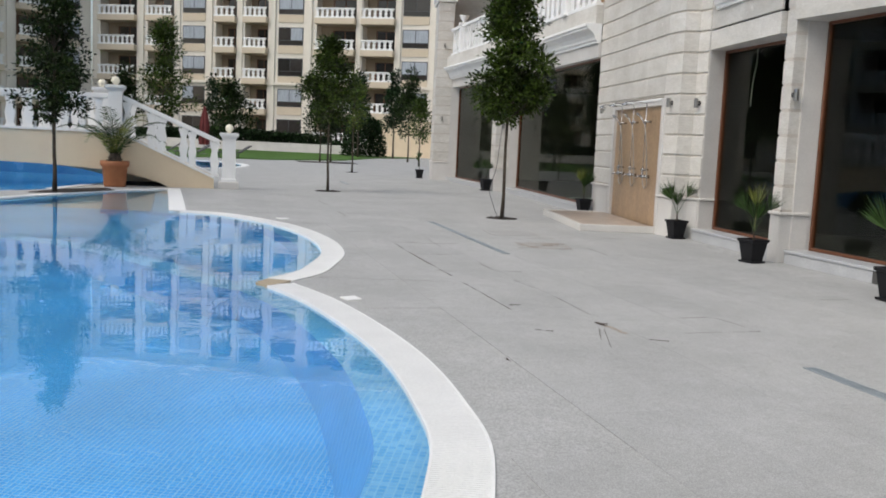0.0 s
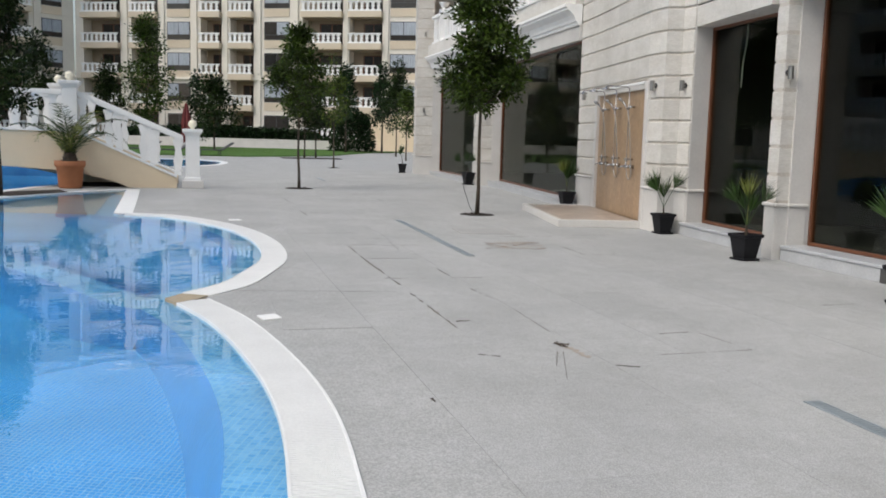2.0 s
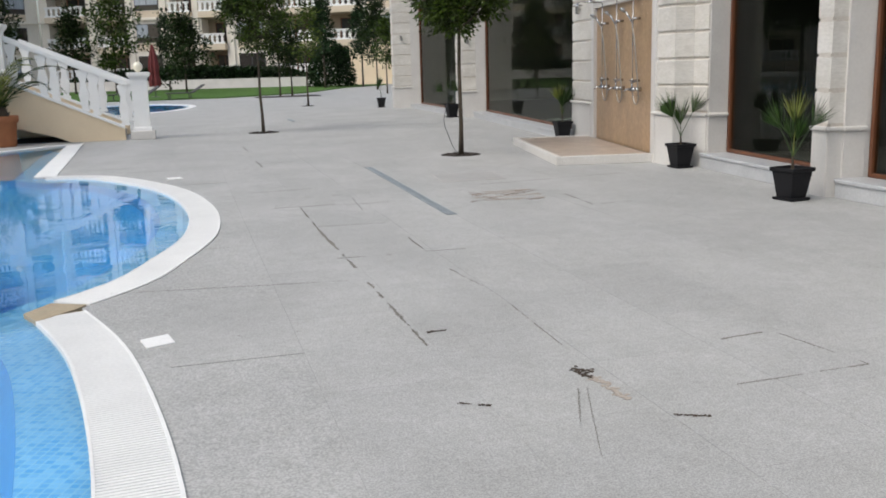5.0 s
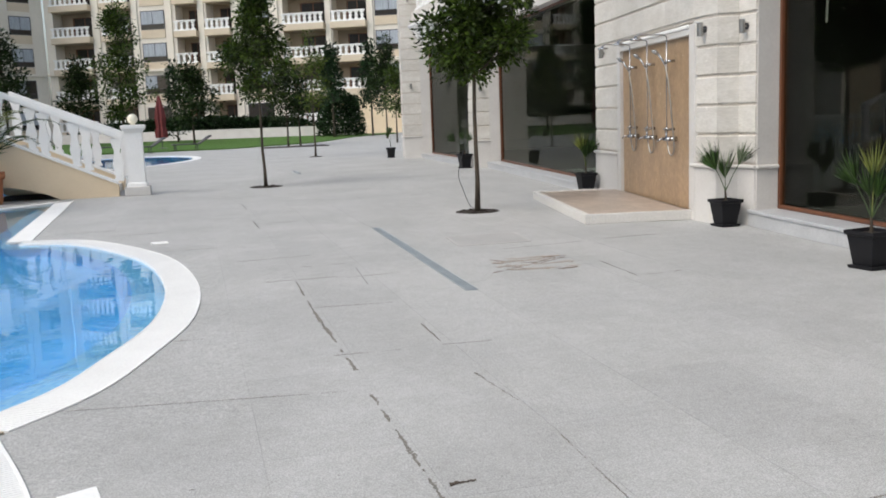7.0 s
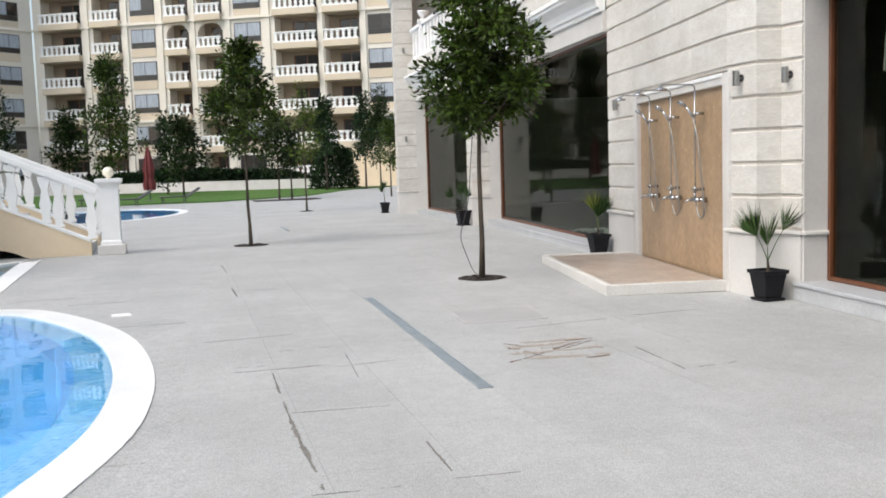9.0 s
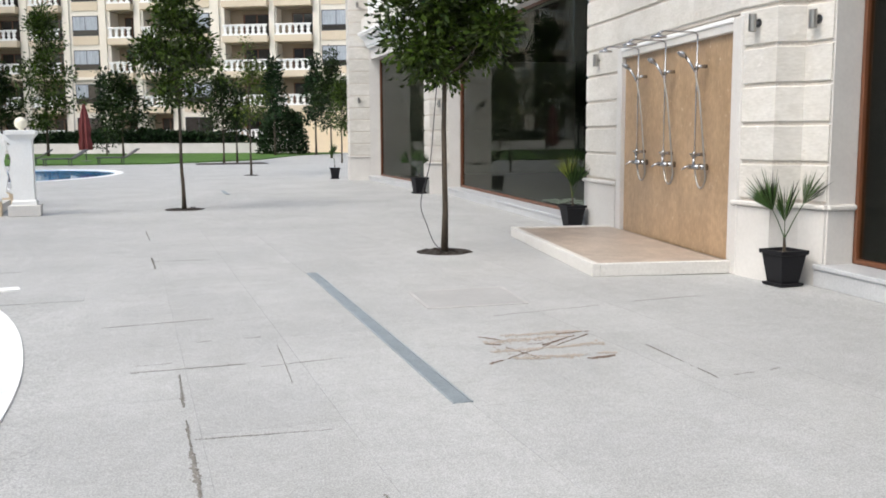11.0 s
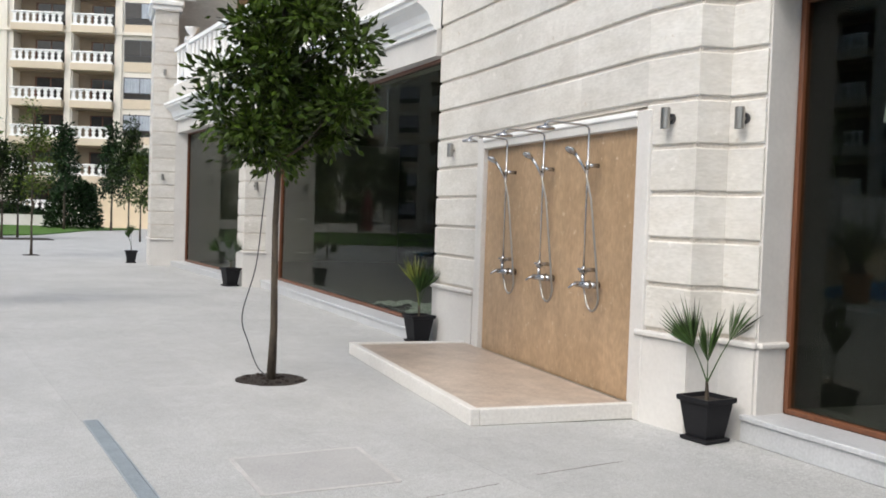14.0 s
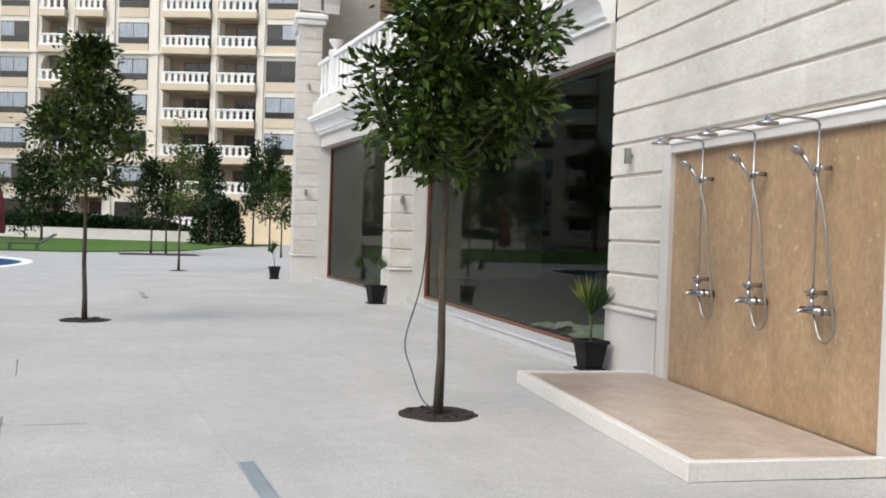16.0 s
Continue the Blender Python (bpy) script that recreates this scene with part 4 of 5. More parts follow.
def leaf_into(bm, at, out, size, rnd, width=0.46):
    """One pointed leaf, folded along its rib."""
    out = out.normalized()
    side = out.cross(Vector((rnd.uniform(-1, 1), rnd.uniform(-1, 1), rnd.uniform(0.2, 1.2)))).normalized() * size * width * 0.5
    n = out.cross(side).normalized() * size * 0.06
    p = [at, at + out * size * 0.45 + side + n, at + out * size, at + out * size * 0.45 - side + n]
    v = [bm.verts.new(q) for q in p]
    bm.faces.new((v[0], v[1], v[2]))
    bm.faces.new((v[0], v[2], v[3]))


def tree(name, label, at, height, crown_from, radius, leaves, leaf=0.11, seed=1, trunk=0.035, material=LEAF, lean=(0.0, 0.0), shape="round", bed=0.24, group="young trees on the terrace", clusters=60, lump=0.2):
    rnd = random.Random(seed)
    root = thing(name, label, "tree", group, at=Matrix.Translation((at[0], at[1], 0)))
    top = Vector((lean[0], lean[1], crown_from + (height - crown_from) * 0.8))
    bm = bmesh.new()
    pts = [Vector((top.x * q + rnd.uniform(-1, 1) * 0.012 * (i > 0), top.y * q + rnd.uniform(-1, 1) * 0.012 * (i > 0), top.z * q - 0.02 * (i == 0))) for i, q in enumerate([k / 9 for k in range(10)])]
    tube(bm, pts, [trunk * (1.25 if i == 0 else 1 - 0.075 * i) for i in range(10)], 9)
    part("trunk", bm, BARK, root, smooth=True)
    bm = bmesh.new()
    cores = []
    for i in range(clusters):
        z = rnd.uniform(0, 1) ** 0.9
        if shape == "round":
            prof = (0.35, 0.82, 1.0, 0.94, 0.72, 0.62, 0.50, 0.32, 0.12)
            k = min(7, int(z * 8))
            r = radius * 1.12 * (prof[k] + (prof[k + 1] - prof[k]) * (z * 8 - k))
        elif shape == "cone":
            r = radius * (1.05 - z)
        else:
            r = radius * (0.35 + 0.75 * math.sin(math.pi * (0.12 + 0.8 * z)))
        a = rnd.uniform(0, 2 * math.pi)
        q = r * math.sqrt(rnd.uniform(0.08, 1.0)) * (1.28 if i % 7 == 0 else 1.0)
        zz = crown_from + (height - crown_from) * z
        c = Vector((lean[0] * zz / height + q * math.cos(a), lean[1] * zz / height + q * math.sin(a), zz - 0.15 * q * (shape != "cone")))
        cores.append(c)
    limbs = bmesh.new()
    for c in [c for c in cores if c.z > crown_from + 0.4][: max(10, clusters // 2)]:
        zb = max(crown_from * 0.92, min(top.z * 0.97, c.z - 0.35 - rnd.uniform(0, 0.25)))
        b = Vector((top.x * zb / top.z, top.y * zb / top.z, zb))
        mid = (b + c) / 2 + Vector((0, 0, -0.05))
        tube(limbs, [b, mid, c], [trunk * 0.35, trunk * 0.22, trunk * 0.08], 5)
    tagged(part("limb_work", limbs, BARK, root), kind="stuff")
    for i in range(leaves):
        c = cores[rnd.randrange(len(cores))]
        d = Vector((rnd.gauss(0, 1), rnd.gauss(0, 1), rnd.gauss(0, 0.8)))
        p = c + d * lump * 0.6
        out = (d.normalized() + Vector((rnd.uniform(-0.6, 0.6), rnd.uniform(-0.6, 0.6), rnd.uniform(-0.5, 0.45)))).normalized()
        leaf_into(bm, p, out, leaf * rnd.uniform(0.6, 1.25), rnd)
    part("crown", bm, material, root)
    if bed:
        bm = bmesh.new()
        ring = [(bed * (1 + rnd.uniform(-0.07, 0.07)) * math.cos(2 * math.pi * i / 28), bed * (1 + rnd.uniform(-0.07, 0.07)) * math.sin(2 * math.pi * i / 28)) for i in range(28)]
        prism(bm, ring, -0.003, 0.006)
        for k in range(46):
            q, u, c = bed * 0.92 * math.sqrt(rnd.random()), rnd.uniform(0, 6.28), rnd.uniform(0.008, 0.024)
            lathe_into(bm, [(c, 0.004), (c * 0.8, 0.006 + c * 0.5), (c * 0.3, 0.006 + c * 0.8)], 5, Matrix.Translation((q * math.cos(u), q * math.sin(u), 0)))
        part("planting_hole", bm, SOIL, root, "round hole with dark soil")
    return root


BIG = "slender young broadleaf tree with a dense crown in a paving hole"
FAR = "young trees by the lawn"
tree("terrace_tree", BIG, (-2.43, 2.06), 4.75, 2.02, 0.58, 18500, 0.097, 11, 0.036, LEAF, (0.02, 0.0), clusters=72, lump=0.17, bed=0.31)
tree("terrace_tree", BIG, (-6.18, 8.95), 3.95, 1.98, 0.66, 8000, 0.10, 12, 0.036, LEAF, (-0.05, 0.0), clusters=60, lump=0.17, bed=0.34)
tree("terrace_tree", "young broadleaf tree on the planted island beside the pool", (-11.85, 4.55), 4.7, 1.55, 0.60, 8000, 0.10, 13, 0.045, LEAF_DARK, clusters=60, lump=0.17, bed=0)
tree("terrace_tree", "thin young tree with a sparse crown in the paving", (-5.82, 23.2), 4.5, 1.8, 0.50, 1800, 0.11, 14, 0.035, LEAF_LIGHT, clusters=36, lump=0.2)
tree("garden_tree", "low tree with a dark crown in a planting bed", (-7.95, 37.6), 4.0, 1.5, 0.85, 2600, 0.17, 15, 0.05, LEAF_DARK, clusters=46, lump=0.3, bed=0, group=FAR)
tree("garden_tree", "low tree with a dark crown in a planting bed", (-7.35, 38.0), 3.7, 1.5, 0.7, 2000, 0.17, 16, 0.05, LEAF_DARK, clusters=40, lump=0.3, bed=0, group=FAR)
tree("garden_tree", "slender tree at the edge of the paving", (-2.63, 45.0), 5.8, 1.8, 0.75, 3200, 0.19, 17, 0.05, LEAF_DARK, clusters=56, lump=0.3, bed=0, group=FAR)
tree("garden_tree", "slender tree at the edge of the paving", (-2.35, 36.1), 4.0, 1.6, 0.5, 1800, 0.16, 18, 0.04, LEAF, clusters=36, lump=0.22, bed=0, group=FAR)
tree("conifer", "dark green conifer on the lawn", (-6.0, 52.0), 6.1, 2.4, 1.05, 2600, 0.24, 19, 0.07, CONIFER, shape="cone", clusters=60, lump=0.3, bed=0, group="conifers on the lawn")
tree("conifer", "dark green conifer on the lawn", (-3.4, 54.0), 6.2, 2.2, 0.95, 2600, 0.24, 20, 0.07, CONIFER, shape="cone", clusters=60, lump=0.3, bed=0, group="conifers on the lawn")
tree("garden_tree", "tall leafy tree on the lawn", (-20.4, 54.5), 9.2, 2.0, 1.55, 5200, 0.27, 21, 0.09, LEAF, clusters=52, lump=0.5, bed=0, group=FAR)
tree("garden_tree", "low broad tree on the lawn", (-14.6, 48.3), 4.8, 1.4, 1.25, 3200, 0.24, 22, 0.07, LEAF_DARK, clusters=50, lump=0.4, bed=0, group=FAR)
tree("garden_tree", "broad tree by the lawn", (-23.6, 56.0), 5.9, 2.2, 1.0, 2600, 0.26, 23, 0.07, LEAF_DARK, clusters=44, lump=0.4, bed=0, group=FAR)
tree("garden_tree", "broad tree by the lawn", (-27.5, 53.0), 7.6, 2.6, 1.3, 3200, 0.28, 24, 0.09, LEAF_DARK, clusters=50, lump=0.45, bed=0, group=FAR)
tree("conifer", "small conifer before the hedge", (-16.9, 55.0), 5.4, 0.6, 0.95, 1800, 0.24, 25, 0.05, CONIFER, shape="cone", clusters=46, lump=0.3, bed=0, group="conifers on the lawn")


def shrub(name, label, at, size, leaves, seed, material, leaf=0.22, group=""):
    rnd = random.Random(seed)
    root = thing(name, label, "shrub", group, at=Matrix.Translation((*at, 0)))
    bm = bmesh.new()
    for i in range(leaves):
        a, q, z = rnd.uniform(0, 2 * math.pi), math.sqrt(rnd.random()), rnd.random()
        w = 1 - 0.35 * z * z
        p = Vector((size[0] * q * w * math.cos(a), size[1] * q * w * math.sin(a), 0.05 + size[2] * z * (1 - 0.25 * q)))
        leaf_into(bm, p, Vector((math.cos(a) + rnd.uniform(-1, 1), math.sin(a) + rnd.uniform(-1, 1), rnd.uniform(-0.3, 1))), leaf * rnd.uniform(0.6, 1.2), rnd, 0.5)
    part("foliage", bm, material, root)
    return root


shrub("round_shrub", "large round clipped shrub on the lawn", (-5.6, 55.6), (1.7, 1.6, 3.4), 5200, 31, CONIFER, 0.26)
a = Vector((0, 59.2, 0)) + FU * -18
hedge = shrub("hedge", "long dark clipped hedge before the building", (a.x, a.y), (12.5, 0.8, 1.8), 15000, 32, CONIFER, 0.34)
hedge.matrix_basis = hedge.matrix_basis @ pose(0, 0, 0, 0, 0, -17)
bed = [tuple((Vector((-7.5, 36.2, 0)) + GU * u + GW * w)[:2]) for u, w in ((-1.6, -1.0), (1.6, -1.0), (1.6, 1.0), (-1.6, 1.0))]
bm = bmesh.new()
prism(bm, bed, -0.01, 0.015)
tagged(part("planting_bed", bm, SOIL), "dark soil bed cut in the paving", "planting bed", kind="structure")


def fan_leaf(bm, base, direction, stalk, size, rnd, blades=19, spread=74):
    """A stalk with a folded fan of narrow pointed blades."""
    d = direction.normalized()
    tip = base + d * stalk + Vector((0, 0, 0.0))
    tube(bm, [base, base + d * stalk * 0.55 + Vector((0, 0, 0.015)), tip], [0.008, 0.006, 0.005], 5)
    side = d.cross(Vector((-0.5 + rnd.uniform(-0.5, 0.5), -0.85, rnd.uniform(-0.2, 0.4)))).normalized()
    normal = side.cross(d).normalized()
    for i in range(blades):
        a = radians(-spread / 2 + spread * i / (blades - 1))
        out = d * math.cos(a) + side * math.sin(a)
        ln = size * (0.72 + 0.28 * math.cos(a)) * rnd.uniform(0.78, 1.08)
        droop = normal * ln * rnd.uniform(-0.16, 0.16)
        w = normal.cross(out).normalized() * size * 0.021
        v = [bm.verts.new(p) for p in (tip, tip + out * ln * 0.55 + w + normal * 0.006, tip + out * ln + droop, tip + out * ln * 0.55 - w - normal * 0.006)]
        bm.faces.new((v[0], v[1], v[2]))
        bm.faces.new((v[0], v[2], v[3]))


def potted_palm(at, label, fans, seed, turn=0.0, scale=1.0, tip_colour=False):
    rnd = random.Random(seed)
    root = thing("potted_palm", label, "potted plant", "potted palms along the facade", at=Matrix.Translation((*at, 0)) @ pose(0, 0, 0, 0, 0, turn) @ Matrix.Diagonal((0.92 * scale, 0.92 * scale, 1.14 * scale, 1)))
    part("saucer", square_loft([(0.155, 0.0), (0.165, 0.012), (0.165, 0.03), (0.15, 0.03)]), BLACK, root)
    pot = square_loft([(0.125, 0.03), (0.13, 0.05), (0.175, 0.30), (0.195, 0.305), (0.20, 0.32), (0.20, 0.345), (0.18, 0.345), (0.17, 0.31)])
    part("pot", pot, BLACK, root, "black square plastic pot")
    part("soil", boxm(-0.16, 0.16, -0.16, 0.16, 0.29, 0.315), SOIL, root)
    bm = bmesh.new()
    tube(bm, [(0, 0, 0.30), (0.005, 0, 0.36), (0.0, 0.005, 0.46)], [0.024, 0.020, 0.014], 8)
    part("stem", bm, BARK, root)
    for i, (az, el, stalk, size) in enumerate(fans):
        bm = bmesh.new()
        d = Vector((math.cos(radians(az)) * math.cos(radians(el)), math.sin(radians(az)) * math.cos(radians(el)), math.sin(radians(el))))
        fan_leaf(bm, Vector((0, 0, 0.45)), d, stalk, size, rnd)
        part("fan_leaf", bm, PALM_YELLOW if tip_colour and i == 0 else PALM, root)
    return root


P3 = [(145, 62, 0.30, 0.44), (-37, 60, 0.38, 0.38), (215, 84, 0.16, 0.42)]
potted_palm((0.155, -0.775), "fan palm seedling in a black square pot beside the showers", P3, 41, 12, 0.80)
potted_palm((0.21, -3.84), "fan palm with a yellowed middle leaf in a black square pot", [(250, 86, 0.34, 0.38), (150, 60, 0.34, 0.38), (-38, 56, 0.38, 0.34), (190, 76, 0.20, 0.36), (-60, 76, 0.18, 0.34)], 42, 20, 0.83, True)
potted_palm((0.48, -6.9), "fan palm in a black square pot before a dark window", [(150, 60, 0.32, 0.44), (-35, 60, 0.32, 0.44), (240, 82, 0.28, 0.42)], 43, 5, 0.9)
potted_palm((-0.28, 4.32), "fan palm with upright yellowed leaves in a black square pot", [(160, 78, 0.26, 0.42), (-30, 70, 0.24, 0.40), (250, 84, 0.16, 0.36)], 44, 8, 0.84, True)
potted_palm((-1.47, 12.55), "fan palm leaning aside in a black square pot", [(168, 38, 0.34, 0.34), (110, 78, 0.24, 0.32), (-20, 62, 0.2, 0.3)], 45, 15, 0.92)
potted_palm((-3.15, 20.0), "thin young palm in a black square pot by the far pier", [(120, 85, 0.34, 0.34), (170, 72, 0.24, 0.3)], 46, 5, 0.85)


def date_palm(at):
    rnd = random.Random(51)
    root = thing("date_palm", "feathery date palm in a round terracotta pot", "potted plant", at=Matrix.Translation((*at, 0)) @ Matrix.Scale(0.95, 4))
    part("pot", lathe([(0.26, 0), (0.275, 0.05), (0.31, 0.50), (0.345, 0.52), (0.36, 0.56), (0.36, 0.66), (0.335, 0.66), (0.31, 0.58)], 28), TERRACOTTA, root, "terracotta pot with a thick rim", True)
    part("soil", lathe([(0.31, 0.55), (0.31, 0.60)], 20), SOIL, root)
    bm = bmesh.new()
    lathe_into(bm, [(0.16, 0.58), (0.18, 0.66), (0.15, 0.76), (0.08, 0.86)], 14)
    for i in range(26):
        a = i * 2.4
        z = 0.60 + 0.24 * i / 26
        r = 0.17 - 0.08 * i / 26
        tube(bm, [(r * math.cos(a), r * math.sin(a), z), (1.35 * r * math.cos(a), 1.35 * r * math.sin(a), z + 0.06)], [0.02, 0.008], 5)
    part("stem", bm, BARK, root)
    for i in range(17):
        az = 2.4 * i + rnd.uniform(-0.2, 0.2)
        lift = 1.5 - 0.75 * (i / 16) + rnd.uniform(-0.1, 0.1)
        length = rnd.uniform(1.45, 1.95)
        out = Vector((math.cos(az), math.sin(az), 0))
        pts = []
        for k in range(9):
            q = k / 8
            ang = lift - 1.55 * q * q
            prev = pts[-1] if pts else Vector((0, 0, 0.82))
            pts.append(prev if not pts and k else prev + (out * math.cos(ang) + Vector((0, 0, math.sin(ang)))) * length / 8 * (k > 0))
        bm = bmesh.new()
        tube(bm, pts, [0.012 - 0.001 * k for k in range(9)], 5)
        for k in range(1, 9):
            for j in range(3):
                p = pts[k - 1].lerp(pts[k], j / 3)
                d = (pts[k] - pts[k - 1]).normalized()
                side = d.cross(Vector((0, 0, 1))).normalized()
                for s in (-1, 1):
                    leaf_into(bm, p, d * 0.8 + side * s + Vector((0, 0, rnd.uniform(-0.35, 0.1))), 0.34 * (0.55 + 0.2 * k - 0.028 * k * k) * rnd.uniform(0.8, 1.1), rnd, 0.06)
        part("frond", bm, PALM if i % 5 else PALM_YELLOW, root)
    return root


date_palm((-11.30, 7.25))

# ---- showers ----


def shower(y):
    root = thing("shower", "chrome shower with riser rail, hand shower, hose and overhead arm", "shower", "three showers on the panel", at=Matrix.Translation((-0.045 + 0.045, y, 0)))
    x = -0.02
    bm = bmesh.new()
    tube(bm, [(x - 0.045, 0, 1.06), (x - 0.045, 0, 2.30)], 0.008, 10)
    part("riser_rail", bm, CHROME, root, smooth=True)
    bm = bmesh.new()
    tube(bm, [(x - 0.05, -0.115, 0.985), (x - 0.05, 0.115, 0.985)], [0.026, 0.026], 14)
    for s in (-0.075, 0.075):
        tube(bm, [(x + 0.06, s, 0.985), (x - 0.03, s, 0.985)], [0.034, 0.022], 14)
    tube(bm, [(x - 0.05, 0, 0.985), (x - 0.05, 0, 1.08)], [0.018, 0.014], 12)
    part("mixer_tap", bm, CHROME, root, smooth=True)
    bm = bmesh.new()
    tube(bm, [(x - 0.07, 0.0, 1.0), (x - 0.13, 0.02, 0.985), (x - 0.17, 0.03, 0.955)], [0.013, 0.011, 0.008], 10)
    part("lever", bm, CHROME, root, smooth=True)
    bm = bmesh.new()
    box(bm, x - 0.085, x - 0.02, -0.045, 0.045, 1.105, 1.125, 0.006)
    tube(bm, [(x - 0.05, -0.05, 1.09), (x - 0.05, 0.05, 1.09)], 0.012, 10)
    part("soap_ledge", bm, CHROME, root)
    for z in (1.99, 1.11):
        bm = bmesh.new()
        tube(bm, [(x + 0.06, 0, z), (x - 0.05, 0, z)], [0.020, 0.016], 12)
        tube(bm, [(x - 0.045, 0, z - 0.03), (x - 0.045, 0, z + 0.03)], 0.019, 12)
        part("bracket", bm, CHROME, root, smooth=True)
    bm = bmesh.new()
    tube(bm, [(x - 0.06, 0, 1.93), (x - 0.09, 0.02, 2.0), (x - 0.15, 0.05, 2.10)], [0.014, 0.013, 0.016], 10)
    lathe_into(bm, [(0.022, -0.02), (0.05, 0.0), (0.055, 0.012), (0.04, 0.02)], 16, Matrix.Translation((x - 0.175, 0.06, 2.115)) @ pose(0, 0, 0, 0, 215, 10))
    part("hand_shower", bm, CHROME, root, smooth=True)
    bm = bmesh.new()
    pts = [Vector((x - 0.06, -0.005, 1.95)), Vector((x - 0.062, -0.022, 1.88))]
    for k in range(1, 8):
        pts.append(Vector((x - 0.055 + 0.035 * k / 7, -0.045 - 0.175 * (k / 7) ** 0.8, 1.86 - 0.98 * k / 7)))
    for k in range(1, 7):
        a = math.pi * k / 7
        pts.append(Vector((x - 0.02 - 0.004 * k, -0.140 - 0.080 * math.cos(a), 0.88 - 0.105 * math.sin(a))))
    pts.append(Vector((x - 0.05, -0.02, 0.965)))
    tube(bm, pts, 0.0095, 8)
    part("hose", bm, STEEL, root, "grey metal shower hose", True)
    bm = bmesh.new()
    tube(bm, [(x - 0.045, 0, 2.29), (x - 0.06, 0.0, 2.315), (x - 0.10, 0.0, 2.325), (x - 0.40, 0, 2.335), (x - 0.435, 0, 2.325), (x - 0.45, 0, 2.31)], 0.009, 10)
    part("overhead_arm", bm, CHROME, root, smooth=True)
    part("rain_head", lathe([(0.015, 2.32), (0.02, 2.30), (0.075, 2.285), (0.08, 2.27), (0.07, 2.265)], 20, Matrix.Translation((x - 0.45, 0, 0))), CHROME, root, smooth=True)
    return root


for y in (0.68, 1.52, 2.36):
    shower(y)

# ---- wall lamps ----


def wall_lamp(p, yaw):
    root = thing("wall_lamp", "brushed steel cylinder wall lamp shining up and down", "wall lamp", "steel wall lamps on the facade", at=Matrix.Translation(p) @ pose(0, 0, 0, 0, 0, yaw) @ Matrix.Diagonal((0.70, 0.70, 0.72, 1)))
    bm = bmesh.new()
    lathe_into(bm, [(0.044, -0.11), (0.05, -0.105), (0.05, 0.105), (0.044, 0.11), (0.040, 0.10)], 20, Matrix.Translation((-0.10, 0, 0)))
    part("cylinder", bm, STEEL, root, smooth=False)
    bm = bmesh.new()
    tube(bm, [(-0.06, 0, 0), (0.0, 0, 0)], [0.02, 0.02], 10)
    part("arm", bm, STEEL, root)
    bm = bmesh.new()
    tube(bm, [(-0.012, 0, 0), (0.004, 0, 0)], [0.055, 0.055], 18)
    part("wall_plate", bm, DARK_METAL, root)
    return root


wall_lamp((0.075, -0.32, 2.30), 12)
wall_lamp((0.408, -0.74, 2.29), 17)
wall_lamp((0.64, -3.765, 2.30), 90)
wall_lamp((-0.02, 3.95, 2.30), 0)
wall_lamp((0.02, 0.9, 4.85), 0)
wall_lamp((-0.02, 3.8, 4.85), 0)
wall_lamp((-1.05, 12.34, 2.0), 90)
wall_lamp((-2.45, 18.98, 2.3), 90)
wall_lamp((-2.45, 18.98, 5.0), 90)

# ---- bridge with steps ----
tile_wall = thing("wall_pool", "low blue tiled wall behind the back pool", "wall", kind="structure")
part("tiles", boxm(-24.0, -12.4, 13.0, 13.2, -0.6, 0.55), BLUE_TILE, tile_wall)
bridge = thing("bridge", "cream stucco footbridge with an arch and white trim over the pool", "bridge")
FOOT = Vector((-8.74, 8.36, 0))
CREST = FOOT - GU * 2.60
m_b, span = along(FOOT, CREST)


def flank(y0, y1, closed=0.0):
    """One side wall: sloping top with a level part, arched beneath."""
    top = [(0.35, 0.24), (span - 0.1, 1.22), (span + 0.5, 1.30), (span + 4.0, 1.32), (span + 8.0, 1.30)]
    low = [(0.35, -0.05), (1.35 + closed, -0.05), (1.80 + closed, 0.15), (2.35 + closed, 0.29), (3.2 + closed, 0.41), (4.5 + 0.5 * closed, 0.49), (6.5, 0.55), (span + 8.0, 0.55)]
    bm = bmesh.new()
    rows = []
    n = 30
    ring_t, ring_b = [], []
    for i in range(n + 1):
        s = 0.35 + (span + 7.65) * i / n
        for pts, ring in ((top, ring_t), (low, ring_b)):
            for (a, za), (b, zb) in zip(pts, pts[1:]):
                if a <= s <= b + 1e-6:
                    ring.append((s, za + (zb - za) * (s - a) / max(b - a, 1e-6)))
                    break
            else:
                ring.append((s, pts[-1][1]))
    quads = [[bm.verts.new((s, y, z)) for s, z in ring] for ring, y in ((ring_b, y0), (ring_t, y0), (ring_t, y1), (ring_b, y1))]
    for r, t in zip(quads, quads[1:] + quads[:1]):
        for i in range(n):
            bm.faces.new((r[i], r[i + 1], t[i + 1], t[i]))
    for i in (0, -1):
        bm.faces.new([q[i] for q in quads])
    bmesh.ops.recalc_face_normals(bm, faces=bm.faces[:])
    bmesh.ops.transform(bm, matrix=m_b, verts=bm.verts[:])
    return bm, ring_t


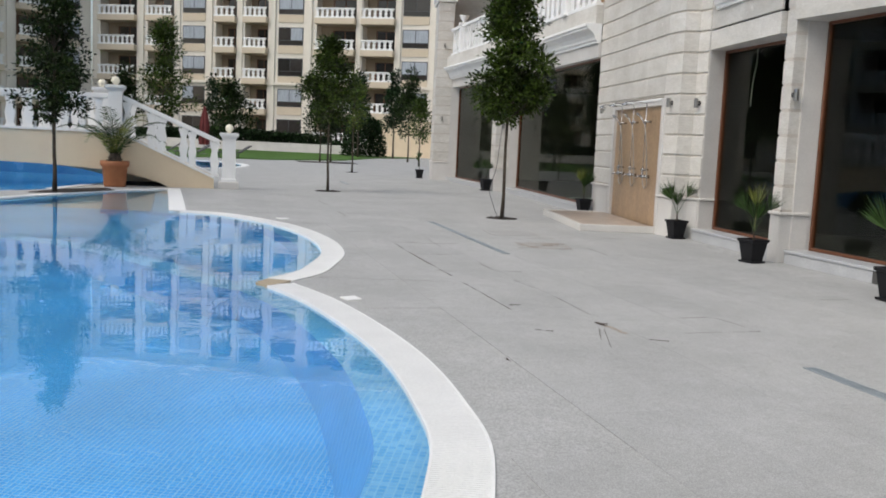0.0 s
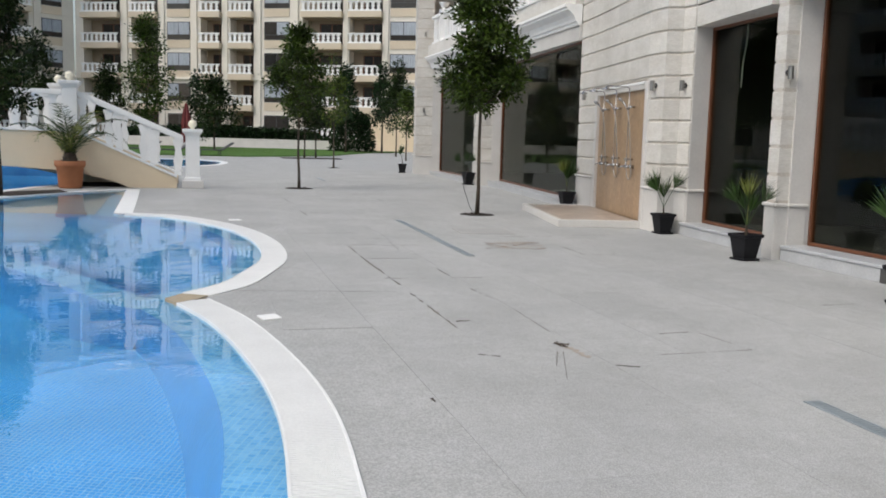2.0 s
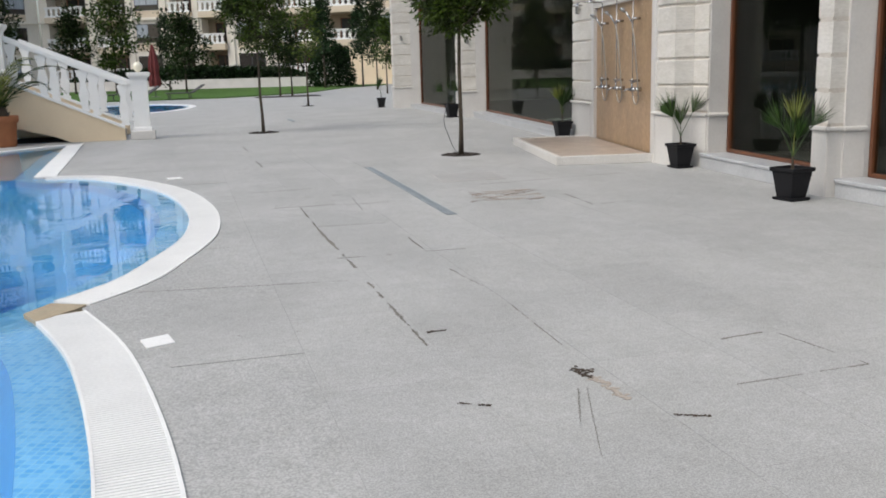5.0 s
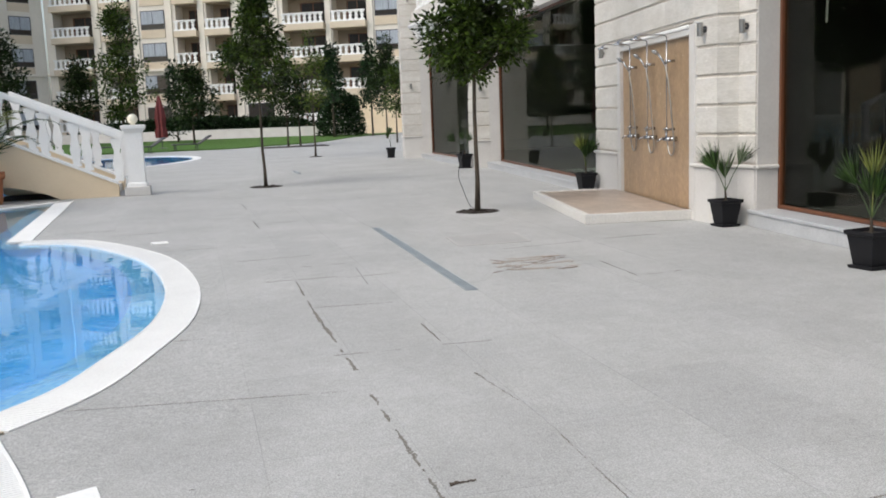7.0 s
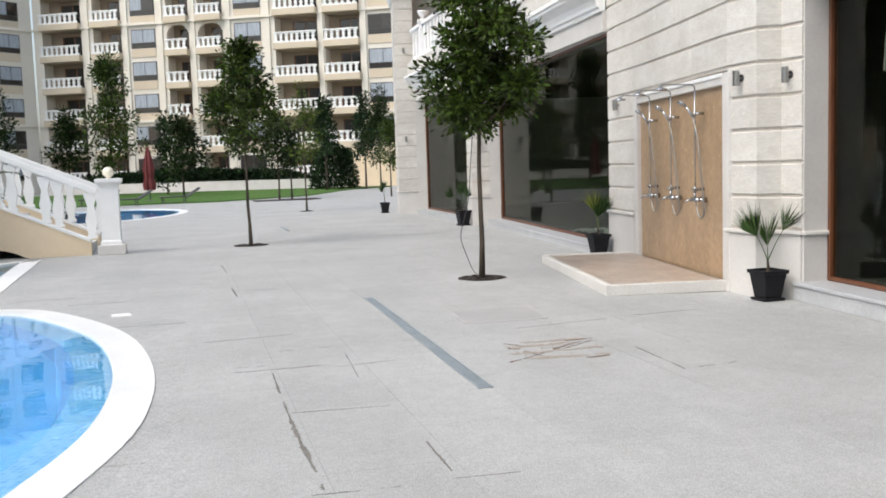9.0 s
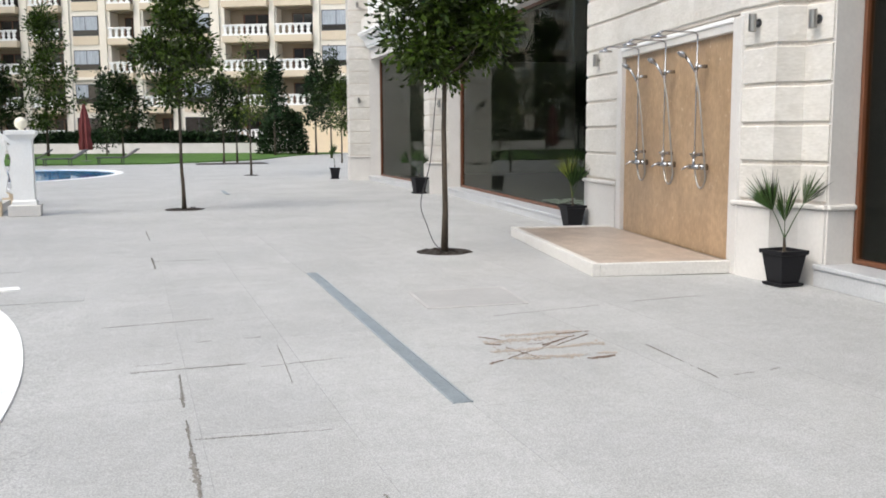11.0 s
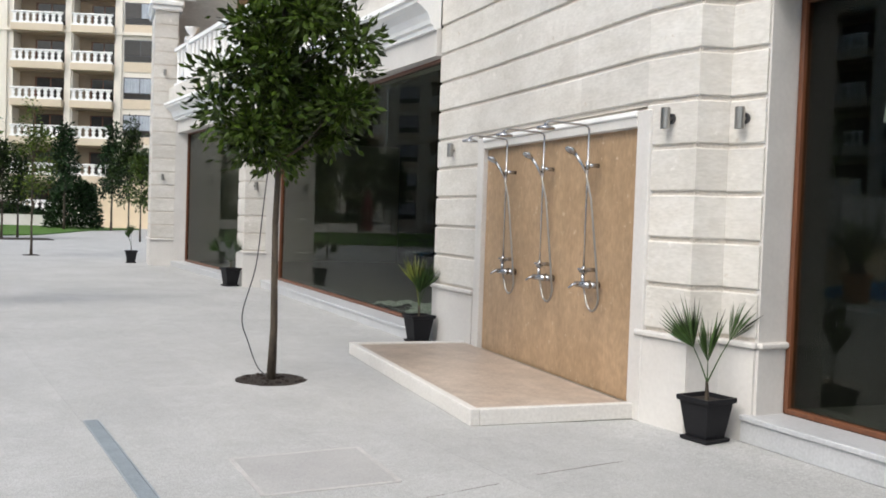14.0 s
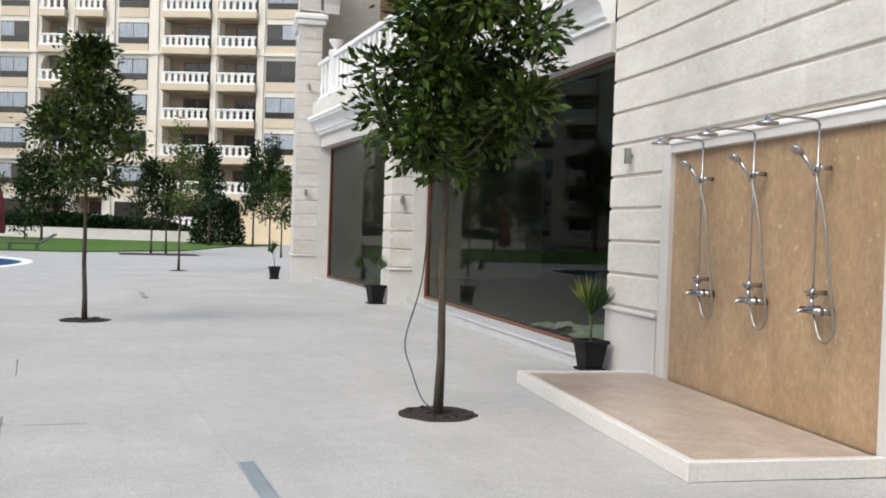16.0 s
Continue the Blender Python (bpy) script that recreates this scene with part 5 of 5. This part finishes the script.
for y0, y1 in ((0.0, 0.22), (-2.0, -1.78)):
    # rear arch shortened to hold light out, so the front opening stays dark
    bm, line = flank(y0, y1, 1.3 * (y0 < 0))
    part("side_wall", bm, STUCCO, bridge)
    bm = bmesh.new()
    for (s0, za), (s1, zb) in zip(line, line[1:]):
        vs = [bm.verts.new((s, y, z + dz)) for s, z in ((s0, za), (s1, zb)) for y in (y0 - 0.02, y1 + 0.03) for dz in (0.002, 0.055)]
        for q in ((0, 4, 5, 1), (2, 3, 7, 6), (0, 2, 6, 4), (1, 5, 7, 3)):
            bm.faces.new([vs[i] for i in q])
    bmesh.ops.remove_doubles(bm, verts=bm.verts[:], dist=0.0005)
    bmesh.ops.recalc_face_normals(bm, faces=bm.faces[:])
    bmesh.ops.transform(bm, matrix=m_b, verts=bm.verts[:])
    part("coping", bm, WHITE, bridge)
for i in range(7):
    bm = bmesh.new()
    box(bm, 0.42 + i * 0.315, 0.42 + (i + 1) * 0.315, -1.775, -0.005, max(-0.02, 0.155 * (i + 1) - 0.34), 0.155 * (i + 1), m=m_b)
    part("step", bm, STONE_PLAIN, bridge)
bm = bmesh.new()
box(bm, 2.63, span + 7.9, -1.775, -0.005, 0.98, 1.18, m=m_b)
part("deck", bm, STONE_PLAIN, bridge)


def newel(name, p, z0, height, label):
    root = thing(name, label, "newel post", "white posts with globe lamps", at=Matrix.Translation((p.x, p.y, z0)) @ pose(0, 0, 0, 0, 0, 10.3))
    part("base", square_loft([(0.25, 0.0), (0.25, 0.17), (0.235, 0.18)]), STONE_PLAIN, root)
    part("shaft", square_loft([(0.19, 0.18), (0.19, 0.24), (0.165, 0.27), (0.165, height - 0.16), (0.18, height - 0.13), (0.20, height - 0.10)]), WHITE, root)
    part("cap", square_loft([(0.205, height - 0.10), (0.235, height - 0.06), (0.24, height), (0.20, height + 0.01)]), WHITE, root)
    part("globe_lamp", lathe([(0.05, 0.0), (0.05, 0.02)] + [(0.105 * math.sin(math.pi * (0.15 + 0.83 * k / 9)), 0.115 - 0.105 * math.cos(math.pi * (0.15 + 0.83 * k / 9))) for k in range(10)], 20, Matrix.Translation((0, 0, height + 0.01))), LAMP_GLASS, root, "round opal globe lamp", True)
    return root


row_y = (0.11, -1.89)
for y in row_y:
    if y > 0:
        newel("newel_post", m_b @ Vector((-0.02, y, 0)), 0.0, 1.42, "white post with an opal globe at the foot of the bridge")
    newel("newel_post", m_b @ Vector((span + 0.15 + 0.5 * (y < 0), y, 0)), 1.29, 1.18, "white post with an opal globe at the crest of the bridge")


def carved(z0, h):
    bm = bmesh.new()
    prof = ((0.095, 0.0), (0.095, 0.05), (0.06, 0.09), (0.085, 0.28), (0.105, 0.40), (0.075, 0.55), (0.055, 0.70), (0.09, 0.86), (0.11, 0.93), (0.11, 1.0))
    rows = [[bm.verts.new((sx * w, sy * 0.05, z0 + q * h)) for sx, sy in ((-1, -1), (1, -1), (1, 1), (-1, 1))] for w, q in prof]
    for a, b in zip(rows, rows[1:]):
        for i in range(4):
            bm.faces.new((a[i], a[(i + 1) % 4], b[(i + 1) % 4], b[i]))
    bm.faces.new(rows[0][::-1])
    bm.faces.new(rows[-1])
    return bm


for y in row_y:
    root = thing("bridge_balustrade", "white balustrade with carved flat balusters along the bridge", "balustrade", "two balustrades of the bridge")
    proto = None
    for s0, z0, s1, z1, count in ((0.22, 0.26, span - 0.02, 1.26, 6), (span + 0.32, 1.36, span + 7.6, 1.36, 18)):
        bm = bmesh.new()
        hi = 0.86 if z0 < 1 else 0.78
        vs = [bm.verts.new((s, y + d, z + dz)) for s, z in ((s0, z0), (s1, z1)) for d in (-0.09, 0.09) for dz in (hi, hi + 0.13)]
        for q in ((0, 1, 3, 2), (4, 6, 7, 5), (0, 4, 5, 1), (2, 3, 7, 6), (0, 2, 6, 4), (1, 5, 7, 3)):
            bm.faces.new([vs[i] for i in q])
        bmesh.ops.recalc_face_normals(bm, faces=bm.faces[:])
        bmesh.ops.bevel(bm, geom=bm.edges[:], offset=0.02, segments=2, affect="EDGES")
        bmesh.ops.transform(bm, matrix=m_b, verts=bm.verts[:])
        part("handrail", bm, WHITE, root)
        for i in range(count):
            q = (i + 0.5 + (0.22 if i % 2 else -0.22) * (z0 < 1)) / count
            if proto is None:
                proto = ob = part("baluster", carved(0, 0.86), WHITE, root)
            else:
                ob = proto.copy()
                scene.collection.objects.link(ob)
            ob.matrix_basis = m_b @ Matrix.Translation((s0 + (s1 - s0) * q, y, z0 + (z1 - z0) * q))
bm = bmesh.new()
prism(bm, [(-12.25, 4.1), (-11.55, 4.35), (-10.9, 5.75), (-11.3, 6.5), (-12.0, 5.6)], -0.003, 0.012)
# soil-coloured sheet added under the bridge to paint the shade there
prism(bm, [(-11.7, 7.95), (-10.2, 8.2), (-10.5, 10.2), (-11.75, 10.0)], -0.003, 0.010)
tagged(part("island_bed_and_bridge_shade", bm, SOIL), "dark soil round the island tree, and a dark sheet painting shade under the bridge", "planting bed", kind="structure")

# ---- lawn furniture ----


def parasol(at, height):
    root = thing("parasol", "closed faded red parasol on a pole by the lawn", "parasol", at=Matrix.Translation((*at, 0)))
    part("base", lathe([(0.3, 0.0), (0.3, 0.06), (0.05, 0.1)], 18), DARK_METAL, root)
    bm = bmesh.new()
    tube(bm, [(0, 0, 0.05), (0, 0, height)], 0.025, 8)
    part("pole", bm, DARK_METAL, root)
    bm = bmesh.new()
    n = 24
    rows = [[bm.verts.new((r * (1 + 0.22 * (i % 3 - 1)) * math.cos(2 * math.pi * i / n), r * (1 + 0.22 * (i % 3 - 1)) * math.sin(2 * math.pi * i / n), z)) for i in range(n)] for r, z in ((0.27, 0.62), (0.30, 0.9), (0.22, 1.25), (0.26, 1.7), (0.18, 2.3), (0.05, height))]
    for a, b in zip(rows, rows[1:]):
        for i in range(n):
            bm.faces.new((a[i], a[(i + 1) % n], b[(i + 1) % n], b[i]))
    part("canopy", bm, RED_CLOTH, root)


parasol((-15.05, 41.0), 2.9)


def lounger(at, yaw):
    root = thing("sun_lounger", "dark sun lounger with a raised back at the lawn edge", "sun lounger", "sun loungers", at=Matrix.Translation((*at, 0)) @ pose(0, 0, 0, 0, 0, yaw))
    part("seat", boxm(-0.95, 0.35, -0.33, 0.33, 0.30, 0.36, 0.02), DARK_METAL, root)
    bm = bmesh.new()
    box(bm, 0.0, 0.75, -0.33, 0.33, -0.03, 0.03, 0.02, m=Matrix.Translation((0.35, 0, 0.33)) @ pose(0, 0, 0, 0, -32, 0))
    part("backrest", bm, DARK_METAL, root)
    for x in (-0.8, 0.25):
        for y in (-0.28, 0.28):
            bm = bmesh.new()
            tube(bm, [(x, y, 0.0), (x, y, 0.31)], 0.025, 8)
            part("leg", bm, DARK_METAL, root)


lounger((-12.7, 36.6), 20)
lounger((-14.6, 34.8), 25)
lounger((-16.5, 36.5), 15)

# ---- floor details ----


def drain(a, b, label):
    root = thing("drain_channel", label, "drain", "linear drains in the paving")
    m, length = along(a, b)
    for y0, y1 in ((-0.052, -0.042), (0.042, 0.052)):
        bm = bmesh.new()
        box(bm, 0, length, y0, y1, -0.05, 0.0075, m=m)
        part("frame", bm, GRATE, root)
    bm = bmesh.new()
    box(bm, 0, length, -0.040, 0.040, -0.06, -0.002, m=m)
    part("channel", bm, DARK_METAL, root)
    bm = bmesh.new()
    n = int(length / 0.03)
    for i in range(n):
        s = i * length / n
        box(bm, s + 0.003, s + length / n - 0.004, -0.0395, 0.0395, -0.001, 0.0065, m=m)
    tagged(part("grate", bm, GRATE, root), "galvanised grate bars", kind="stuff")


drain((-3.93, 0.66), (-3.205, -3.88), "long galvanised drain grate set in the paving")
drain((-1.95, -10.0), (-1.05, -14.8), "galvanised drain grate set in the paving")
drain((-6.0, 14.6), (-5.75, 13.1), "galvanised drain grate set in the paving")

mc = [(-3.12, -0.58), (-2.30, -0.47), (-2.26, -1.27), (-3.05, -1.36)]
cover = thing("manhole_cover", "square paved manhole cover flush in the terrace", "manhole cover")
bm = bmesh.new()
prism(bm, mc[::-1], -0.003, 0.0045)
part("slab", bm, COVER, cover)
for i in range(4):
    m, length = along(mc[i], mc[(i + 1) % 4])
    bm = bmesh.new()
    box(bm, 0, length, -0.014, 0.014, -0.003, 0.0055, m=m)
    part("frame", bm, PALE_MORTAR, cover, "pale mortar joint")
bm = bmesh.new()
prism(bm, [(-5.30, -7.70), (-5.23, -7.86), (-5.10, -7.78), (-5.17, -7.61)], -0.003, 0.007)
tagged(part("white_tile", bm, WHITE), "loose white ceramic tile on the paving", "tile")
bm = bmesh.new()
prism(bm, [(-6.68, 0.20), (-6.62, 0.04), (-6.44, 0.09), (-6.50, 0.25)], -0.003, 0.010)
tagged(part("white_tile", bm, WHITE), "loose white ceramic tile by the pool lobe", "tile")


def smear(name, label, at, strokes, seed, material=DIRT, broken=0.0):
    """Dirt lying on the paving in ragged strokes, with chance gaps where broken is high."""
    rnd = random.Random(seed)
    root = thing(name, label, "stain", kind="structure")
    bm = bmesh.new()
    for x0, y0, x1, y1, w in strokes:
        length = math.hypot(x1 - x0, y1 - y0)
        n = max(10, int(length / 0.0030))
        thick, wander = rnd.uniform(0.5, 1.0), 0.0
        for i in range(n):
            thick = min(1.3, max(-0.6, thick + rnd.gauss(0, 0.09) + 0.012 * (0.75 - broken - thick)))
            wander = 0.97 * wander + rnd.gauss(0, 0.10)
            if thick < 0.08:
                continue
            q = i / n
            side = wander * w * 0.5 + rnd.gauss(0, w * 0.55 * thick)
            cx = x0 + (x1 - x0) * q - (y1 - y0) / length * side + rnd.gauss(0, 0.002)
            cy = y0 + (y1 - y0) * q + (x1 - x0) / length * side + rnd.gauss(0, 0.002)
            r = min(0.011, w * rnd.uniform(0.25, 0.8) * (0.5 + 0.5 * thick))
            k = rnd.randrange(4, 7)
            prism(bm, [(cx + r * rnd.uniform(0.5, 1.3) * math.cos(2 * math.pi * j / k), cy + r * rnd.uniform(0.5, 1.3) * math.sin(2 * math.pi * j / k)) for j in range(k)], 0.002, rnd.uniform(0.003, 0.0045))
    tagged(part("dirt", bm, material, root), kind="stuff")
    root.matrix_basis = Matrix.Translation((*at, 0))


smear("dirt_patch", "crossed rusty dirt streaks on the paving", (0, 0), [(-2.86, -2.40, -2.59, -2.67, 0.010), (-2.59, -2.67, -2.47, -2.66, 0.008), (-2.33, -2.41, -2.09, -2.35, 0.020), (-2.50, -2.71, -2.22, -2.46, 0.010), (-2.92, -3.13, -2.79, -3.02, 0.012), (-2.31, -3.10, -2.13, -3.04, 0.016), (-2.41, -2.72, -2.13, -2.44, 0.008), (-2.74, -2.73, -2.60, -3.03, 0.006), (-2.79, -3.02, -2.45, -2.70, 0.006), (-2.84, -2.62, -2.76, -2.66, 0.014)], 61, broken=0.3)
smear("sand_patch", "pale sand spread thinly on the paving", (-2.5, -2.75), [(-0.35, 0.15, 0.35, 0.30, 0.05), (-0.35, -0.10, 0.40, 0.05, 0.05), (-0.25, -0.28, 0.40, -0.22, 0.05), (-0.2, 0.35, 0.35, 0.42, 0.04)], 65, SAND)
smear("dirt_patch", "brown stain with dark crumbs on the paving", (0, 0), [(-3.13, -8.57, -3.04, -8.62, 0.026), (-3.12, -8.60, -3.06, -8.72, 0.018), (-3.70, -8.93, -3.57, -8.98, 0.014), (-2.85, -9.20, -2.71, -9.24, 0.008), (-3.75, -7.83, -3.64, -7.81, 0.016), (-4.09, -9.96, -4.08, -10.03, 0.010)], 62, CRUMBS, broken=0.05)
smear("sand_patch", "reddish sand stain beside dark crumbs", (0, 0), [(-3.06, -8.70, -2.99, -9.02, 0.05)], 66, SAND)
smear("dirt_line", "dirt gathered in the joints beside the drain", (0, 0), [(-4.68, -3.10, -4.46, -4.40, 0.007), (-4.46, -4.40, -4.13, -6.10, 0.012), (-4.05, -6.58, -3.77, -8.08, 0.010), (-4.46, -4.25, -3.86, -4.20, 0.005), (-4.27, -5.73, -3.86, -5.68, 0.005), (-5.37, -5.11, -4.77, -5.05, 0.005), (-3.69, -5.00, -3.60, -5.51, 0.006), (-4.96, -2.85, -4.76, -2.81, 0.005), (-5.39, -1.70, -4.65, -1.49, 0.005), (-4.69, -2.26, -4.28, -2.17, 0.005), (-4.96, -3.01, -4.33, -2.90, 0.006), (-4.24, -2.98, -3.61, -2.79, 0.005), (-4.16, -2.46, -4.05, -3.37, 0.0025), (-5.74, -6.55, -4.17, -6.50, 0.004), (-4.78, -7.71, -4.18, -7.66, 0.004), (-3.47, -6.29, -3.28, -6.95, 0.005), (-3.21, -7.36, -3.09, -8.19, 0.004), (-3.16, -8.83, -3.33, -9.61, 0.003), (-3.12, -8.83, -3.26, -9.62, 0.002)], 64, JOINT_DIRT, broken=0.35)
smear("dirt_line", "broken dark lines in the paving joints near the facade", (0, 0), [(-1.85, -2.80, -1.75, -3.63, 0.006), (-1.64, -3.59, -1.50, -3.55, 0.006), (-1.39, -3.52, -1.31, -3.48, 0.006), (-2.61, -1.72, -1.72, -1.44, 0.005), (-1.42, -1.32, -0.22, -1.04, 0.005), (-2.27, -8.24, -2.02, -8.16, 0.008), (-1.94, -8.20, -1.76, -8.74, 0.005), (-2.46, -8.90, -1.76, -8.74, 0.006), (-0.35, -6.95, -0.01, -6.87, 0.007), (-5.59, 1.78, -5.00, 1.84, 0.006), (-5.66, 2.10, -5.47, 1.16, 0.008), (-6.19, 4.97, -5.94, 3.76, 0.006), (-3.60, -5.62, -3.27, -5.58, 0.005)], 67, JOINT_DIRT, broken=0.3)
# cable at the foot of the tree
cable = bmesh.new()
tube(cable, spline([(-2.47, 2.18, 2.1), (-2.52, 2.22, 1.5), (-2.56, 2.28, 1.0), (-2.66, 2.36, 0.55), (-2.60, 2.34, 0.3), (-2.52, 2.26, 0.08), (-2.44, 2.12, 0.02)], 5), 0.0055, 6)
tagged(part("cable", cable, DARK_METAL), "dark cable hanging along the tree trunk to the ground", "cable")

# ---- paving slabs near the path ----
slabs = thing("paving", "grey granite paving slabs laid in staggered rows", "paving", kind="structure")
SW, SL = 0.655, 1.28


def inside(p, poly):
    c = False
    for (x0, y0), (x1, y1) in zip(poly, poly[1:] + poly[:1]):
        if (y0 > p[1]) != (y1 > p[1]) and p[0] < (x1 - x0) * (p[1] - y0) / (y1 - y0) + x0:
            c = not c
    return c


def slab_mesh():
    bm = bmesh.new()
    box(bm, 0.0006, SW - 0.0006, 0.0006, SL - 0.0006, -0.003, 0.0)
    me = bpy.data.meshes.new("slab")
    bm.to_mesh(me)
    bm.free()
    me.materials.append(PAVING)
    return me


slab_data = slab_mesh()
made = 0
for i in range(-8, 16):
    for j in range(-20, 40):
        s, w = -5.12 + i * SW, -3.32 + j * SL + (0.5 * SL if i % 2 else 0)
        corners = [Vector((0, 0, 0)) + GU * (s + a) + GW * (w + b) for a in (0, SW) for b in (0, SL)]
        c = sum(corners, Vector()) / 4
        if made >= 300 or not (-13.5 < c.y < 5.5) or any(inside(q, POOL_EDGE) for q in [*corners, c]):
            continue
        if any(q.x > (-0.02 if 3.6 > q.y > -0.1 else 0.15 if q.y > 0 else 0.45 - 0.2 * (q.y + 3.5) * (q.y < -3.5)) for q in corners) or c.x < -9:
            continue
        if min(math.hypot(q.x + p[0], q.y + p[1]) for p in ((6.12, 6.8), (5.46, 5.85)) for q in corners) < 0.12:
            continue
        ob = new("slab", slab_data)
        ob.parent = slabs
        ob.matrix_basis = Matrix.Translation(GU * s + GW * w + Vector((0, 0, 0.0003 * ((i * 7 + j * 3) % 3)))) @ pose(0, 0, 0, 0, 0, 10.3)
        made += 1
